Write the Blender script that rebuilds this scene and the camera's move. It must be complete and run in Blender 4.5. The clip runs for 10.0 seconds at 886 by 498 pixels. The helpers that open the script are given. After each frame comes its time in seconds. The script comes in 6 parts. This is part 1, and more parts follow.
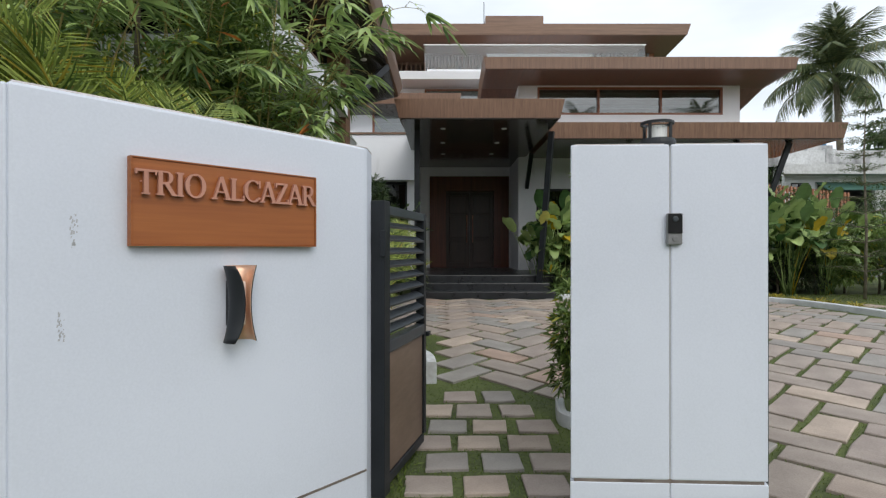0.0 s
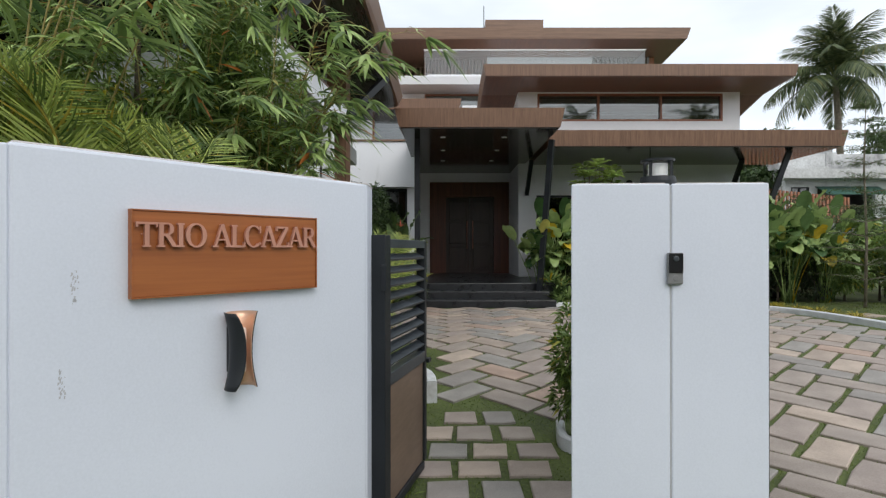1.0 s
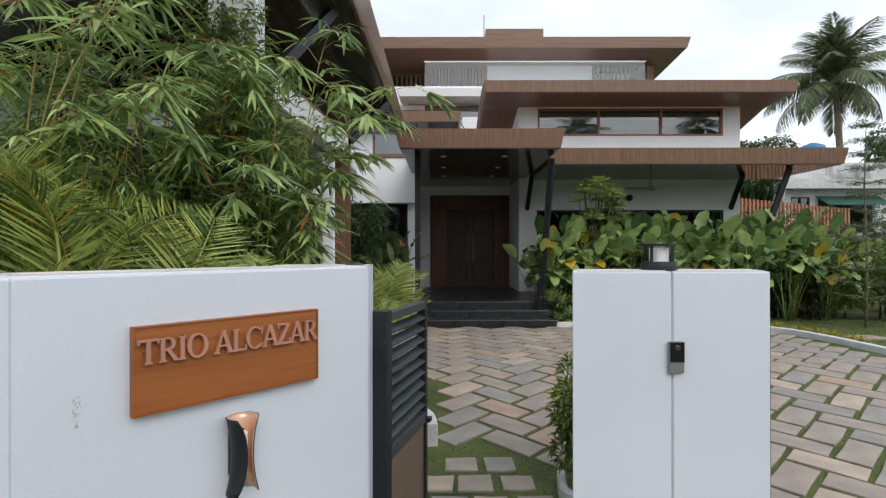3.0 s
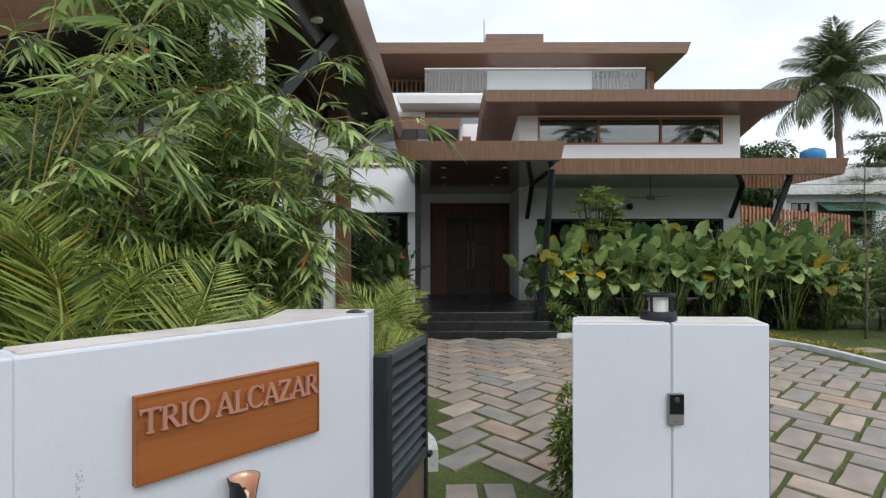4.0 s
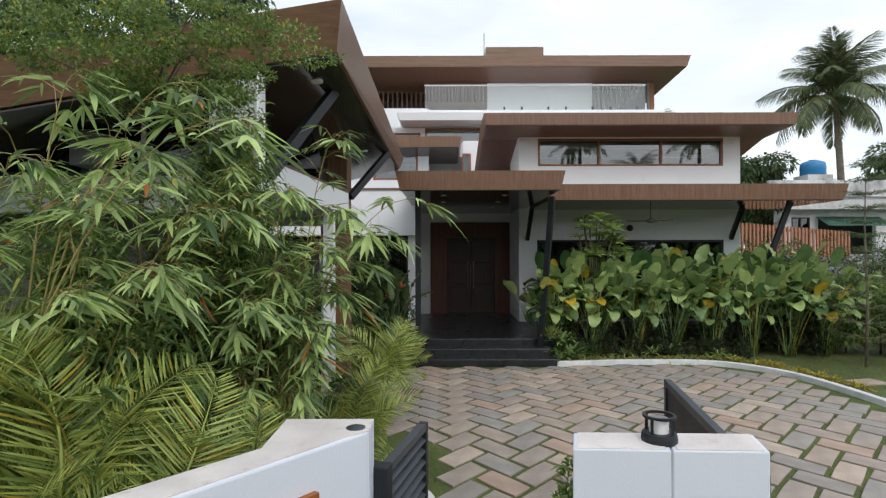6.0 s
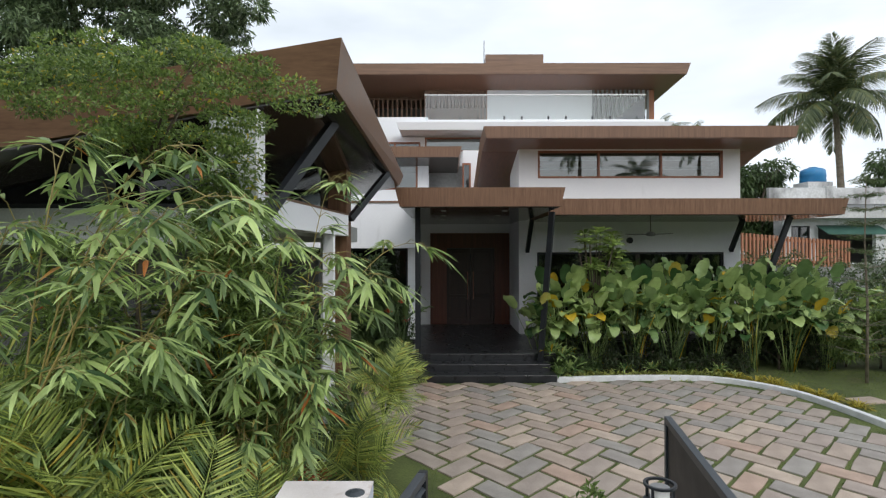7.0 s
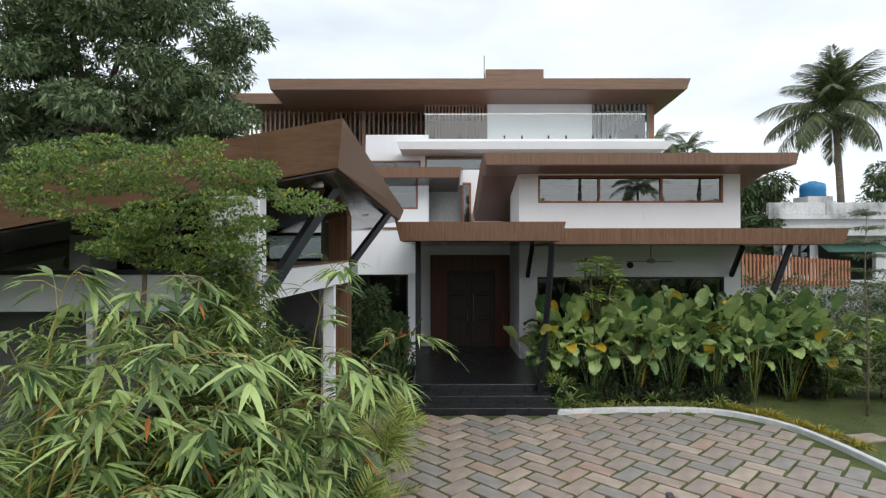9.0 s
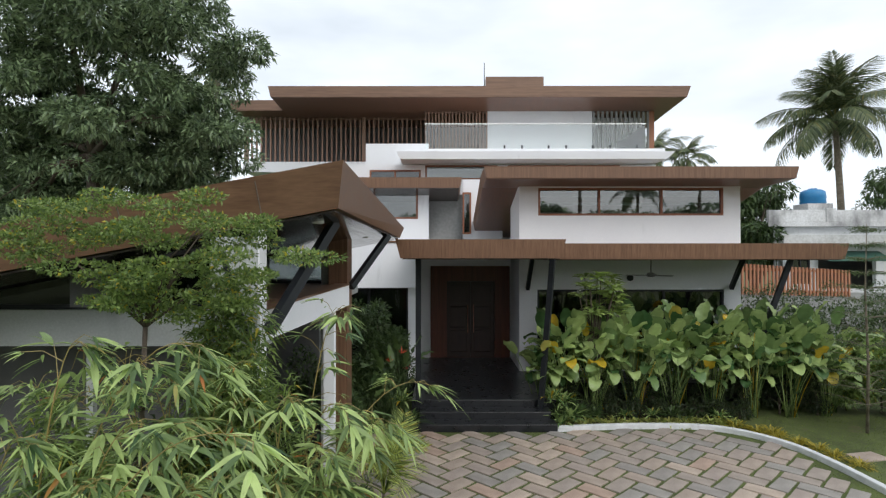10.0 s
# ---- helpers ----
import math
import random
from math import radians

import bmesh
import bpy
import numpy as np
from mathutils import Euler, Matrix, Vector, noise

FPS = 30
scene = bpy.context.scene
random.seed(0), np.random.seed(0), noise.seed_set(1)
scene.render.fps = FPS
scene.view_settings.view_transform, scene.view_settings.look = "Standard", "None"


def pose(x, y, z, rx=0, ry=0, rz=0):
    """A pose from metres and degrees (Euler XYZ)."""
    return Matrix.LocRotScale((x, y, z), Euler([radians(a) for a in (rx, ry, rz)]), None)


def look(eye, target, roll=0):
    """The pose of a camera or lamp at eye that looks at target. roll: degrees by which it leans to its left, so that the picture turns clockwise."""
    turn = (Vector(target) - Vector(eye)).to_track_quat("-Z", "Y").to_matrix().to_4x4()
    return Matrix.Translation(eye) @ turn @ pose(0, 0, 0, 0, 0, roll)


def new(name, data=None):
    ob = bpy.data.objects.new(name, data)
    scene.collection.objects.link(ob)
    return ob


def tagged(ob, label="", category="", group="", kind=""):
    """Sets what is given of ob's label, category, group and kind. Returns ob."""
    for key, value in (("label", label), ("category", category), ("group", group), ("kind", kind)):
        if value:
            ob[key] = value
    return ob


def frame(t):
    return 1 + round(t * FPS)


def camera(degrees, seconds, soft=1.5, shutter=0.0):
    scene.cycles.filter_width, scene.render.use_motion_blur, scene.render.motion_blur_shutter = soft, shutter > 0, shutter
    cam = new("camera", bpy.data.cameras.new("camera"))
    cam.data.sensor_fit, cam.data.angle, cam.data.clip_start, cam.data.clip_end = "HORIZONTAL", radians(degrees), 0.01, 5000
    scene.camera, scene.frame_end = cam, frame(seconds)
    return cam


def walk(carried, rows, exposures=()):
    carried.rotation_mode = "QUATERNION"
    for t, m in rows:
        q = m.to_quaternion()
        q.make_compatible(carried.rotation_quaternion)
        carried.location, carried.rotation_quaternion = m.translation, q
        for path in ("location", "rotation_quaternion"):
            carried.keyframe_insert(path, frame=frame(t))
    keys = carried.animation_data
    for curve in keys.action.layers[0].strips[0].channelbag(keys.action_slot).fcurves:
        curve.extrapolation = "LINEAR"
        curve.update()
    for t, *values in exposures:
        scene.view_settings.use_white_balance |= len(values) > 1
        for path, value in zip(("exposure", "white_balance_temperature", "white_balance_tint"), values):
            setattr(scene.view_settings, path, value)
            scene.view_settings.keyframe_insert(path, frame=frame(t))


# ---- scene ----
cam = camera(78.4, 10.0, soft=1.25)
METRES, EYE, TILT, LEAN, TURN = 2.77, 1.04, 0.0, 0.0, 0.0
ROWS = [
    (0.0, 0.0, 0.0, 0.0, 0.0, 0.0, -0.0),
    (0.5, -0.0006, -0.0006, 0.0322, 0.01, 0.03, 0.03),
    (1.0, -0.0011, 0.0002, 0.0657, 0.0, 0.03, 0.04),
    (1.5, -0.0007, 0.0002, 0.0991, 0.01, 0.05, 0.06),
    (2.0, -0.0012, 0.0014, 0.1343, 0.03, 0.08, 0.06),
    (2.5, -0.0021, 0.0012, 0.1722, 0.02, 0.1, 0.07),
    (4.0, -0.0029, -0.0041, 0.2995, 0.04, 0.15, 0.1),
    (4.5, -0.0023, -0.0049, 0.3467, 0.04, 0.18, 0.13),
    (5.0, -0.0026, -0.0053, 0.398, 0.06, 0.21, 0.14),
    (5.5, -0.0027, -0.0051, 0.4536, 0.06, 0.24, 0.14),
    (7.0, -0.0025, -0.0007, 0.6283, 0.04, 0.37, 0.1),
    (7.5, -0.0028, -0.0009, 0.6888, 0.04, 0.4, 0.08),
    (8.0, -0.0048, -0.0012, 0.7489, 0.03, 0.45, 0.09),
    (8.5, -0.0056, -0.0015, 0.8096, 0.03, 0.48, 0.09),
    (9.0, -0.0066, -0.0017, 0.8723, 0.02, 0.5, 0.06),
    (9.5, -0.0078, -0.0026, 0.9349, 0.02, 0.52, 0.05),
    (10.0, -0.0075, -0.0032, 0.9996, 0.02, 0.53, 0.03),
]
walk(cam, [(t, pose(0, 0, EYE, TILT, LEAN, TURN) @ pose(METRES * x, METRES * y, METRES * z, 90 + pitch, roll, yaw)) for t, x, y, z, yaw, pitch, roll in ROWS])

# ---- world and light: overcast day ----
world = bpy.data.worlds.new("overcast_sky")
scene.world = world
world.use_nodes = True
wn, wl = world.node_tree.nodes, world.node_tree.links
wn.clear()
w_out = wn.new("ShaderNodeOutputWorld")
w_bg = wn.new("ShaderNodeBackground")
w_sky = wn.new("ShaderNodeTexSky")
w_sky.sky_type = "NISHITA"
w_sky.sun_disc = False
w_sky.sun_elevation, w_sky.sun_rotation = radians(39), radians(157)
w_sky.dust_density = 4.0
w_scale = wn.new("ShaderNodeVectorMath")
w_scale.operation = "SCALE"
w_scale.inputs[3].default_value = 0.10
w_co = wn.new("ShaderNodeTexCoord")
w_map = wn.new("ShaderNodeMapping")
w_map.inputs["Scale"].default_value = (1.2, 1.2, 3.5)
w_noise = wn.new("ShaderNodeTexNoise")
w_noise.inputs["Scale"].default_value = 1.6
w_noise.inputs["Detail"].default_value = 5
w_ramp = wn.new("ShaderNodeValToRGB")
w_ramp.color_ramp.elements[0].position, w_ramp.color_ramp.elements[0].color = 0.3, (0.60, 0.66, 0.72, 1)
w_ramp.color_ramp.elements[1].position, w_ramp.color_ramp.elements[1].color = 0.65, (0.93, 0.98, 1.04, 1)
w_mix = wn.new("ShaderNodeMixRGB")
w_mix.inputs[0].default_value = 0.88
wl.new(w_co.outputs["Generated"], w_map.inputs["Vector"])
wl.new(w_map.outputs["Vector"], w_noise.inputs["Vector"])
wl.new(w_noise.outputs["Fac"], w_ramp.inputs["Fac"])
wl.new(w_sky.outputs["Color"], w_scale.inputs[0])
wl.new(w_scale.outputs["Vector"], w_mix.inputs[1])
wl.new(w_ramp.outputs["Color"], w_mix.inputs[2])
wl.new(w_mix.outputs["Color"], w_bg.inputs["Color"])
w_bg.inputs["Strength"].default_value = 1.36
wl.new(w_bg.outputs["Background"], w_out.inputs["Surface"])

sun_data = bpy.data.lights.new("sun", "SUN")
sun_data.energy, sun_data.angle, sun_data.color = 1.05, radians(30), (1.0, 0.98, 0.95)
sun = new("sun", sun_data)
sun.matrix_basis = look((0, 0, 30), (-14.5, 34.1, 0))


# ---- materials ----
def node_mat(name):
    m = bpy.data.materials.new(name)
    m.use_nodes = True
    return m, m.node_tree.nodes, m.node_tree.links, m.node_tree.nodes["Principled BSDF"]


def surface(name, dark, light, rough=0.6, scale=(3, 3, 3), detail=6, fine=40, bump=0.1, metal=0.0, per=None, per_amount=0.25,
            stains=None, coat=0.0, spec=0.5, rough_var=0.12):
    """Two-scale procedural surface; per: 'object' or 'island' varies the brightness piece by piece."""
    m, n, l, p = node_mat(name)
    co = n.new("ShaderNodeTexCoord")
    mp = n.new("ShaderNodeMapping")
    mp.inputs["Scale"].default_value = scale
    big = n.new("ShaderNodeTexNoise")
    big.inputs["Scale"].default_value, big.inputs["Detail"].default_value = 1.0, detail
    small = n.new("ShaderNodeTexNoise")
    small.inputs["Scale"].default_value, small.inputs["Detail"].default_value = fine, 4
    l.new(co.outputs["Object"], mp.inputs["Vector"])
    l.new(mp.outputs["Vector"], big.inputs["Vector"])
    l.new(mp.outputs["Vector"], small.inputs["Vector"])
    mixf = n.new("ShaderNodeMath")
    mixf.operation = "MULTIPLY_ADD"
    mixf.inputs[1].default_value = 0.45
    l.new(small.outputs["Fac"], mixf.inputs[0])
    half = n.new("ShaderNodeMath")
    half.operation = "MULTIPLY"
    half.inputs[1].default_value = 0.6
    l.new(big.outputs["Fac"], half.inputs[0])
    l.new(half.outputs[0], mixf.inputs[2])
    ramp = n.new("ShaderNodeValToRGB")
    ramp.color_ramp.elements[0].position, ramp.color_ramp.elements[0].color = 0.36, (*dark, 1)
    ramp.color_ramp.elements[1].position, ramp.color_ramp.elements[1].color = 0.66, (*light, 1)
    l.new(mixf.outputs[0], ramp.inputs["Fac"])
    colour = ramp.outputs["Color"]
    if per:
        if per == "object":
            src = n.new("ShaderNodeObjectInfo").outputs["Random"]
        else:
            src = n.new("ShaderNodeNewGeometry").outputs["Random Per Island"]
        rng = n.new("ShaderNodeMapRange")
        rng.inputs["To Min"].default_value, rng.inputs["To Max"].default_value = 1 - per_amount, 1 + per_amount
        l.new(src, rng.inputs["Value"])
        mul = n.new("ShaderNodeVectorMath")
        mul.operation = "SCALE"
        l.new(colour, mul.inputs[0])
        l.new(rng.outputs["Result"], mul.inputs[3])
        colour = mul.outputs["Vector"]
    if stains:
        sn = n.new("ShaderNodeTexNoise")
        sn.inputs["Scale"].default_value, sn.inputs["Detail"].default_value = stains[1], 8
        smap = n.new("ShaderNodeMapping")
        smap.inputs["Scale"].default_value = stains[3]
        l.new(co.outputs["Object"], smap.inputs["Vector"])
        l.new(smap.outputs["Vector"], sn.inputs["Vector"])
        sr = n.new("ShaderNodeMapRange")
        sr.inputs["From Min"].default_value, sr.inputs["From Max"].default_value = stains[2], stains[2] + 0.18
        l.new(sn.outputs["Fac"], sr.inputs["Value"])
        sm = n.new("ShaderNodeMixRGB")
        sm.inputs[2].default_value = (*stains[0], 1)
        l.new(sr.outputs["Result"], sm.inputs[0])
        l.new(colour, sm.inputs[1])
        colour = sm.outputs["Color"]
    l.new(colour, p.inputs["Base Color"])
    rr = n.new("ShaderNodeMapRange")
    rr.inputs["To Min"].default_value, rr.inputs["To Max"].default_value = max(0.02, rough - rough_var), min(1, rough + rough_var)
    l.new(big.outputs["Fac"], rr.inputs["Value"])
    l.new(rr.outputs["Result"], p.inputs["Roughness"])
    p.inputs["Metallic"].default_value = metal
    p.inputs["Coat Weight"].default_value = coat
    p.inputs["Specular IOR Level"].default_value = spec
    if bump:
        b = n.new("ShaderNodeBump")
        b.inputs["Strength"].default_value, b.inputs["Distance"].default_value = bump, 0.01
        l.new(mixf.outputs[0], b.inputs["Height"])
        l.new(b.outputs["Normal"], p.inputs["Normal"])
    return m


def wood(name, dark, light, along="z", rough=0.45, grain=14.0, coat=0.0):
    stretch = {"x": (0.5, grain, grain), "y": (grain, 0.5, grain), "z": (grain, grain, 0.5)}[along]
    return surface(name, dark, light, rough, stretch, 5, 5, 0.06, coat=coat, rough_var=0.08)


def leaf_mat(name, dark, light, rough=0.45, translucent=0.3, tip=None, tip_amount=0.06):
    m, n, l, p = node_mat(name)
    geo = n.new("ShaderNodeNewGeometry")
    info = n.new("ShaderNodeObjectInfo")
    add = n.new("ShaderNodeMath")
    add.operation = "ADD"
    l.new(geo.outputs["Random Per Island"], add.inputs[0])
    l.new(info.outputs["Random"], add.inputs[1])
    frac = n.new("ShaderNodeMath")
    frac.operation = "FRACT"
    l.new(add.outputs[0], frac.inputs[0])
    ramp = n.new("ShaderNodeValToRGB")
    e = ramp.color_ramp.elements
    e[0].color, e[1].color = (*dark, 1), (*light, 1)
    if tip:
        e[1].position = 1 - tip_amount - 0.02
        k = e.new(1 - tip_amount)
        k.color = (*tip, 1)
    l.new(frac.outputs[0], ramp.inputs["Fac"])
    co = n.new("ShaderNodeTexCoord")
    ns = n.new("ShaderNodeTexNoise")
    ns.inputs["Scale"].default_value = 9
    l.new(co.outputs["Object"], ns.inputs["Vector"])
    rg = n.new("ShaderNodeMapRange")
    rg.inputs["To Min"].default_value, rg.inputs["To Max"].default_value = 0.7, 1.3
    l.new(ns.outputs["Fac"], rg.inputs["Value"])
    sc = n.new("ShaderNodeVectorMath")
    sc.operation = "SCALE"
    l.new(ramp.outputs["Color"], sc.inputs[0])
    l.new(rg.outputs["Result"], sc.inputs[3])
    l.new(sc.outputs["Vector"], p.inputs["Base Color"])
    p.inputs["Roughness"].default_value = rough
    tr = n.new("ShaderNodeBsdfTranslucent")
    l.new(sc.outputs["Vector"], tr.inputs["Color"])
    mx = n.new("ShaderNodeMixShader")
    mx.inputs[0].default_value = translucent
    l.new(p.outputs["BSDF"], mx.inputs[1])
    l.new(tr.outputs["BSDF"], mx.inputs[2])
    l.new(mx.outputs["Shader"], n["Material Output"].inputs["Surface"])
    return m


def glass_mat(name, tint=(0.55, 0.6, 0.6), gloss=0.25, rough=0.01):
    m, n, l, p = node_mat(name)
    n.remove(p)
    tp = n.new("ShaderNodeBsdfTransparent")
    tp.inputs["Color"].default_value = (*tint, 1)
    gl = n.new("ShaderNodeBsdfGlossy")
    gl.inputs["Roughness"].default_value = rough
    fr = n.new("ShaderNodeFresnel")
    fr.inputs["IOR"].default_value = 1.5
    ad = n.new("ShaderNodeMath")
    ad.operation = "ADD"
    ad.use_clamp = True
    ad.inputs[1].default_value = gloss
    l.new(fr.outputs["Fac"], ad.inputs[0])
    co = n.new("ShaderNodeTexCoord")
    ns = n.new("ShaderNodeTexNoise")
    ns.inputs["Scale"].default_value = 0.7
    l.new(co.outputs["Object"], ns.inputs["Vector"])
    bp = n.new("ShaderNodeBump")
    bp.inputs["Strength"].default_value, bp.inputs["Distance"].default_value = 0.05, 0.05
    l.new(ns.outputs["Fac"], bp.inputs["Height"])
    l.new(bp.outputs["Normal"], gl.inputs["Normal"])
    mx = n.new("ShaderNodeMixShader")
    l.new(ad.outputs[0], mx.inputs[0])
    l.new(tp.outputs["BSDF"], mx.inputs[1])
    l.new(gl.outputs["BSDF"], mx.inputs[2])
    l.new(mx.outputs["Shader"], n["Material Output"].inputs["Surface"])
    return m


WHITE = surface("white_paint", (0.79, 0.80, 0.83), (0.86, 0.87, 0.89), 0.65, (0.7, 0.7, 0.7), 5, 60, 0.05,
                stains=((0.55, 0.56, 0.57), 1.2, 0.66, (2.0, 2.0, 0.35)))
WHITE_GATE = surface("white_wall_paint", (0.63, 0.66, 0.735), (0.69, 0.72, 0.80), 0.5, (1.2, 1.2, 1.2), 4, 90, 0.04,
                     stains=((0.5, 0.49, 0.46), 5.0, 0.74, (1.5, 1.5, 0.5)))
# white paint darkened to put the eave's shade into the wing walls
WHITE_SHADED = surface("white_paint_shaded", (0.40, 0.42, 0.41), (0.52, 0.54, 0.53), 0.7, (0.7, 0.7, 0.7), 5, 60, 0.05,
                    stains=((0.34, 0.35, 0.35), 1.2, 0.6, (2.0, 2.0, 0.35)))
COPING = surface("weathered_coping", (0.56, 0.51, 0.49), (0.76, 0.71, 0.69), 0.7, (4, 4, 4), 8, 60, 0.2,
                 stains=((0.42, 0.33, 0.28), 7.0, 0.62, (1, 1, 1)))
CLAD_V = wood("fascia_cladding", (0.115, 0.058, 0.033), (0.215, 0.115, 0.066), "z", 0.42, 22)
CLAD_H = wood("fascia_cladding_long", (0.135, 0.074, 0.046), (0.225, 0.128, 0.078), "x", 0.32, 12)
CLAD_Y = wood("fascia_cladding_side", (0.12, 0.066, 0.042), (0.20, 0.115, 0.072), "y", 0.35, 12)
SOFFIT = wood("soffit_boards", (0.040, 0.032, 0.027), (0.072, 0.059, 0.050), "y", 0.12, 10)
SOFFIT_RED = wood("soffit_warm_boards", (0.13, 0.065, 0.042), (0.2, 0.1, 0.066), "y", 0.35, 12)
SIGN_WOOD = wood("sign_teak", (0.25, 0.068, 0.014), (0.37, 0.118, 0.026), "x", 0.5, 14)
COPPER = surface("letter_copper", (0.46, 0.215, 0.15), (0.56, 0.28, 0.20), 0.5, (6, 6, 6), 3, 60, 0.04, metal=0.2)
COPPER_IN = surface("lamp_copper", (0.68, 0.40, 0.26), (0.80, 0.52, 0.37), 0.35, (6, 6, 6), 3, 60, 0.04, metal=0.5)
LAMP_PALE = surface("lamp_pale_panel", (0.74, 0.58, 0.48), (0.84, 0.68, 0.58), 0.35, (8, 8, 8), 2, 60, 0.0)
DOOR_WOOD = wood("door_teak", (0.085, 0.022, 0.011), (0.16, 0.044, 0.021), "z", 0.35, 12)
DOOR_DARK = wood("door_leaf_teak", (0.022, 0.009, 0.006), (0.045, 0.018, 0.011), "z", 0.35, 12)
FRAME_RED = wood("window_frame_wood", (0.2, 0.07, 0.035), (0.3, 0.11, 0.055), "x", 0.4, 10)
SLAT_WOOD = wood("slat_wood", (0.2, 0.11, 0.075), (0.34, 0.21, 0.15), "z", 0.5, 12)
FENCE_WOOD = wood("fence_wood", (0.30, 0.12, 0.06), (0.45, 0.2, 0.11), "z", 0.5, 12)
GRANITE = surface("black_granite", (0.009, 0.010, 0.012), (0.022, 0.024, 0.027), 0.3, (6, 6, 6), 6, 80, 0.02)
STEEL = surface("grey_black_steel", (0.010, 0.012, 0.015), (0.02, 0.023, 0.027), 0.45, (5, 5, 5), 4, 90, 0.05, spec=0.35)
STEEL_GREY = surface("grey_steel", (0.032, 0.040, 0.048), (0.055, 0.065, 0.076), 0.4, (5, 5, 5), 4, 90, 0.05)
GATE_PANEL = wood("gate_panel_laminate", (0.14, 0.09, 0.062), (0.21, 0.145, 0.105), "y", 0.35, 7)
PLASTIC = surface("black_plastic", (0.007, 0.007, 0.008), (0.012, 0.012, 0.013), 0.4, (8, 8, 8), 2, 60, 0.0, spec=0.3)
PLASTIC_GREY = surface("grey_plastic", (0.16, 0.16, 0.16), (0.21, 0.21, 0.21), 0.45, (8, 8, 8), 2, 60, 0.0)
DIFFUSER = surface("opal_diffuser", (0.78, 0.78, 0.76), (0.85, 0.85, 0.83), 0.4, (8, 8, 8), 2, 60, 0.0)
GROOVE = surface("groove_dirt", (0.10, 0.08, 0.07), (0.24, 0.2, 0.17), 0.9, (9, 9, 9), 5, 60, 0.1)
GROOVE_LIGHT = surface("groove_paint", (0.38, 0.38, 0.4), (0.5, 0.5, 0.52), 0.8, (9, 9, 9), 5, 60, 0.1)
GRASS_SOIL = surface("grass_soil", (0.04, 0.055, 0.016), (0.12, 0.15, 0.042), 0.95, (1.3, 1.3, 1.3), 8, 30, 0.8,
                     stains=((0.13, 0.10, 0.065), 1.6, 0.6, (1, 1, 1)))
SOIL = surface("bed_soil", (0.025, 0.018, 0.012), (0.06, 0.045, 0.03), 0.95, (3, 3, 3), 8, 30, 0.7)
ASPHALT = surface("street_asphalt", (0.04, 0.04, 0.04), (0.075, 0.072, 0.07), 0.9, (2, 2, 2), 8, 60, 0.4)
KERB = surface("white_kerb", (0.55, 0.56, 0.57), (0.74, 0.75, 0.76), 0.75, (5, 5, 5), 7, 50, 0.2,
               stains=((0.36, 0.34, 0.31), 4.0, 0.6, (1, 1, 1)))
AWNING = surface("awning_sheet", (0.03, 0.09, 0.07), (0.06, 0.14, 0.11), 0.6, (3, 3, 3), 4, 30, 0.05)
# backing walls coloured dark to stand in for unlit interiors
DARK_ROOM = surface("unlit_room_backing", (0.10, 0.10, 0.10), (0.14, 0.14, 0.14), 0.8, (2, 2, 2), 3, 30, 0.0)
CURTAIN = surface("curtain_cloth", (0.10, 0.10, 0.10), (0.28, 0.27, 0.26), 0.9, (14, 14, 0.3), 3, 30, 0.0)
WEATHERED = surface("weathered_concrete", (0.42, 0.42, 0.41), (0.66, 0.67, 0.67), 0.9, (0.8, 0.8, 0.8), 8, 14, 0.3,
                    stains=((0.16, 0.16, 0.16), 0.9, 0.52, (1, 1, 0.5)))
NEIGHBOUR = surface("neighbour_paint", (0.6, 0.62, 0.63), (0.74, 0.76, 0.77), 0.8, (0.5, 0.5, 0.5), 6, 14, 0.1,
                    stains=((0.4, 0.4, 0.4), 0.8, 0.6, (1, 1, 0.3)))
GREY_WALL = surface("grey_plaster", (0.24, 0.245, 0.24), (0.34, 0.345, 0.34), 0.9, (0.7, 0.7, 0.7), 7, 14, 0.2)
TANK_BLUE = surface("tank_plastic", (0.02, 0.16, 0.36), (0.03, 0.22, 0.45), 0.4, (2, 2, 2), 4, 14, 0.0)
BARK = surface("bark", (0.05, 0.038, 0.028), (0.15, 0.12, 0.09), 0.95, (6, 6, 1.5), 7, 12, 0.9)
BARK_PALE = surface("pale_bark", (0.11, 0.09, 0.065), (0.26, 0.22, 0.17), 0.95, (5, 5, 8), 7, 12, 0.7)
CANE = surface("bamboo_cane", (0.20, 0.17, 0.05), (0.36, 0.28, 0.09), 0.45, (4, 4, 4), 4, 30, 0.0)
GLASS_WIN = glass_mat("tinted_window_glass", (0.52, 0.57, 0.57), 0.15)
GLASS_DARK = glass_mat("dark_window_glass", (0.25, 0.27, 0.28), 0.10)
GLASS_SHADE = glass_mat("shaded_window_glass", (0.10, 0.105, 0.11), 0.015)
GLASS_RAIL = glass_mat("balustrade_glass", (0.94, 0.97, 0.965), 0.05)
LEAF_BAMBOO = leaf_mat("bamboo_leaf", (0.05, 0.11, 0.04), (0.60, 0.75, 0.29), 0.42, 0.4, (0.45, 0.14, 0.03), 0.006)
LEAF_ARECA = leaf_mat("areca_leaflet", (0.055, 0.11, 0.025), (0.54, 0.62, 0.16), 0.38, 0.38, (0.42, 0.33, 0.05), 0.06)
LEAF_CALATHEA = leaf_mat("paddle_leaf", (0.06, 0.14, 0.05), (0.50, 0.63, 0.24), 0.24, 0.3, (0.60, 0.42, 0.04), 0.045)
LEAF_DRAC = leaf_mat("dracaena_blade", (0.10, 0.13, 0.06), (0.34, 0.36, 0.20), 0.35, 0.3, (0.38, 0.22, 0.17), 0.18)
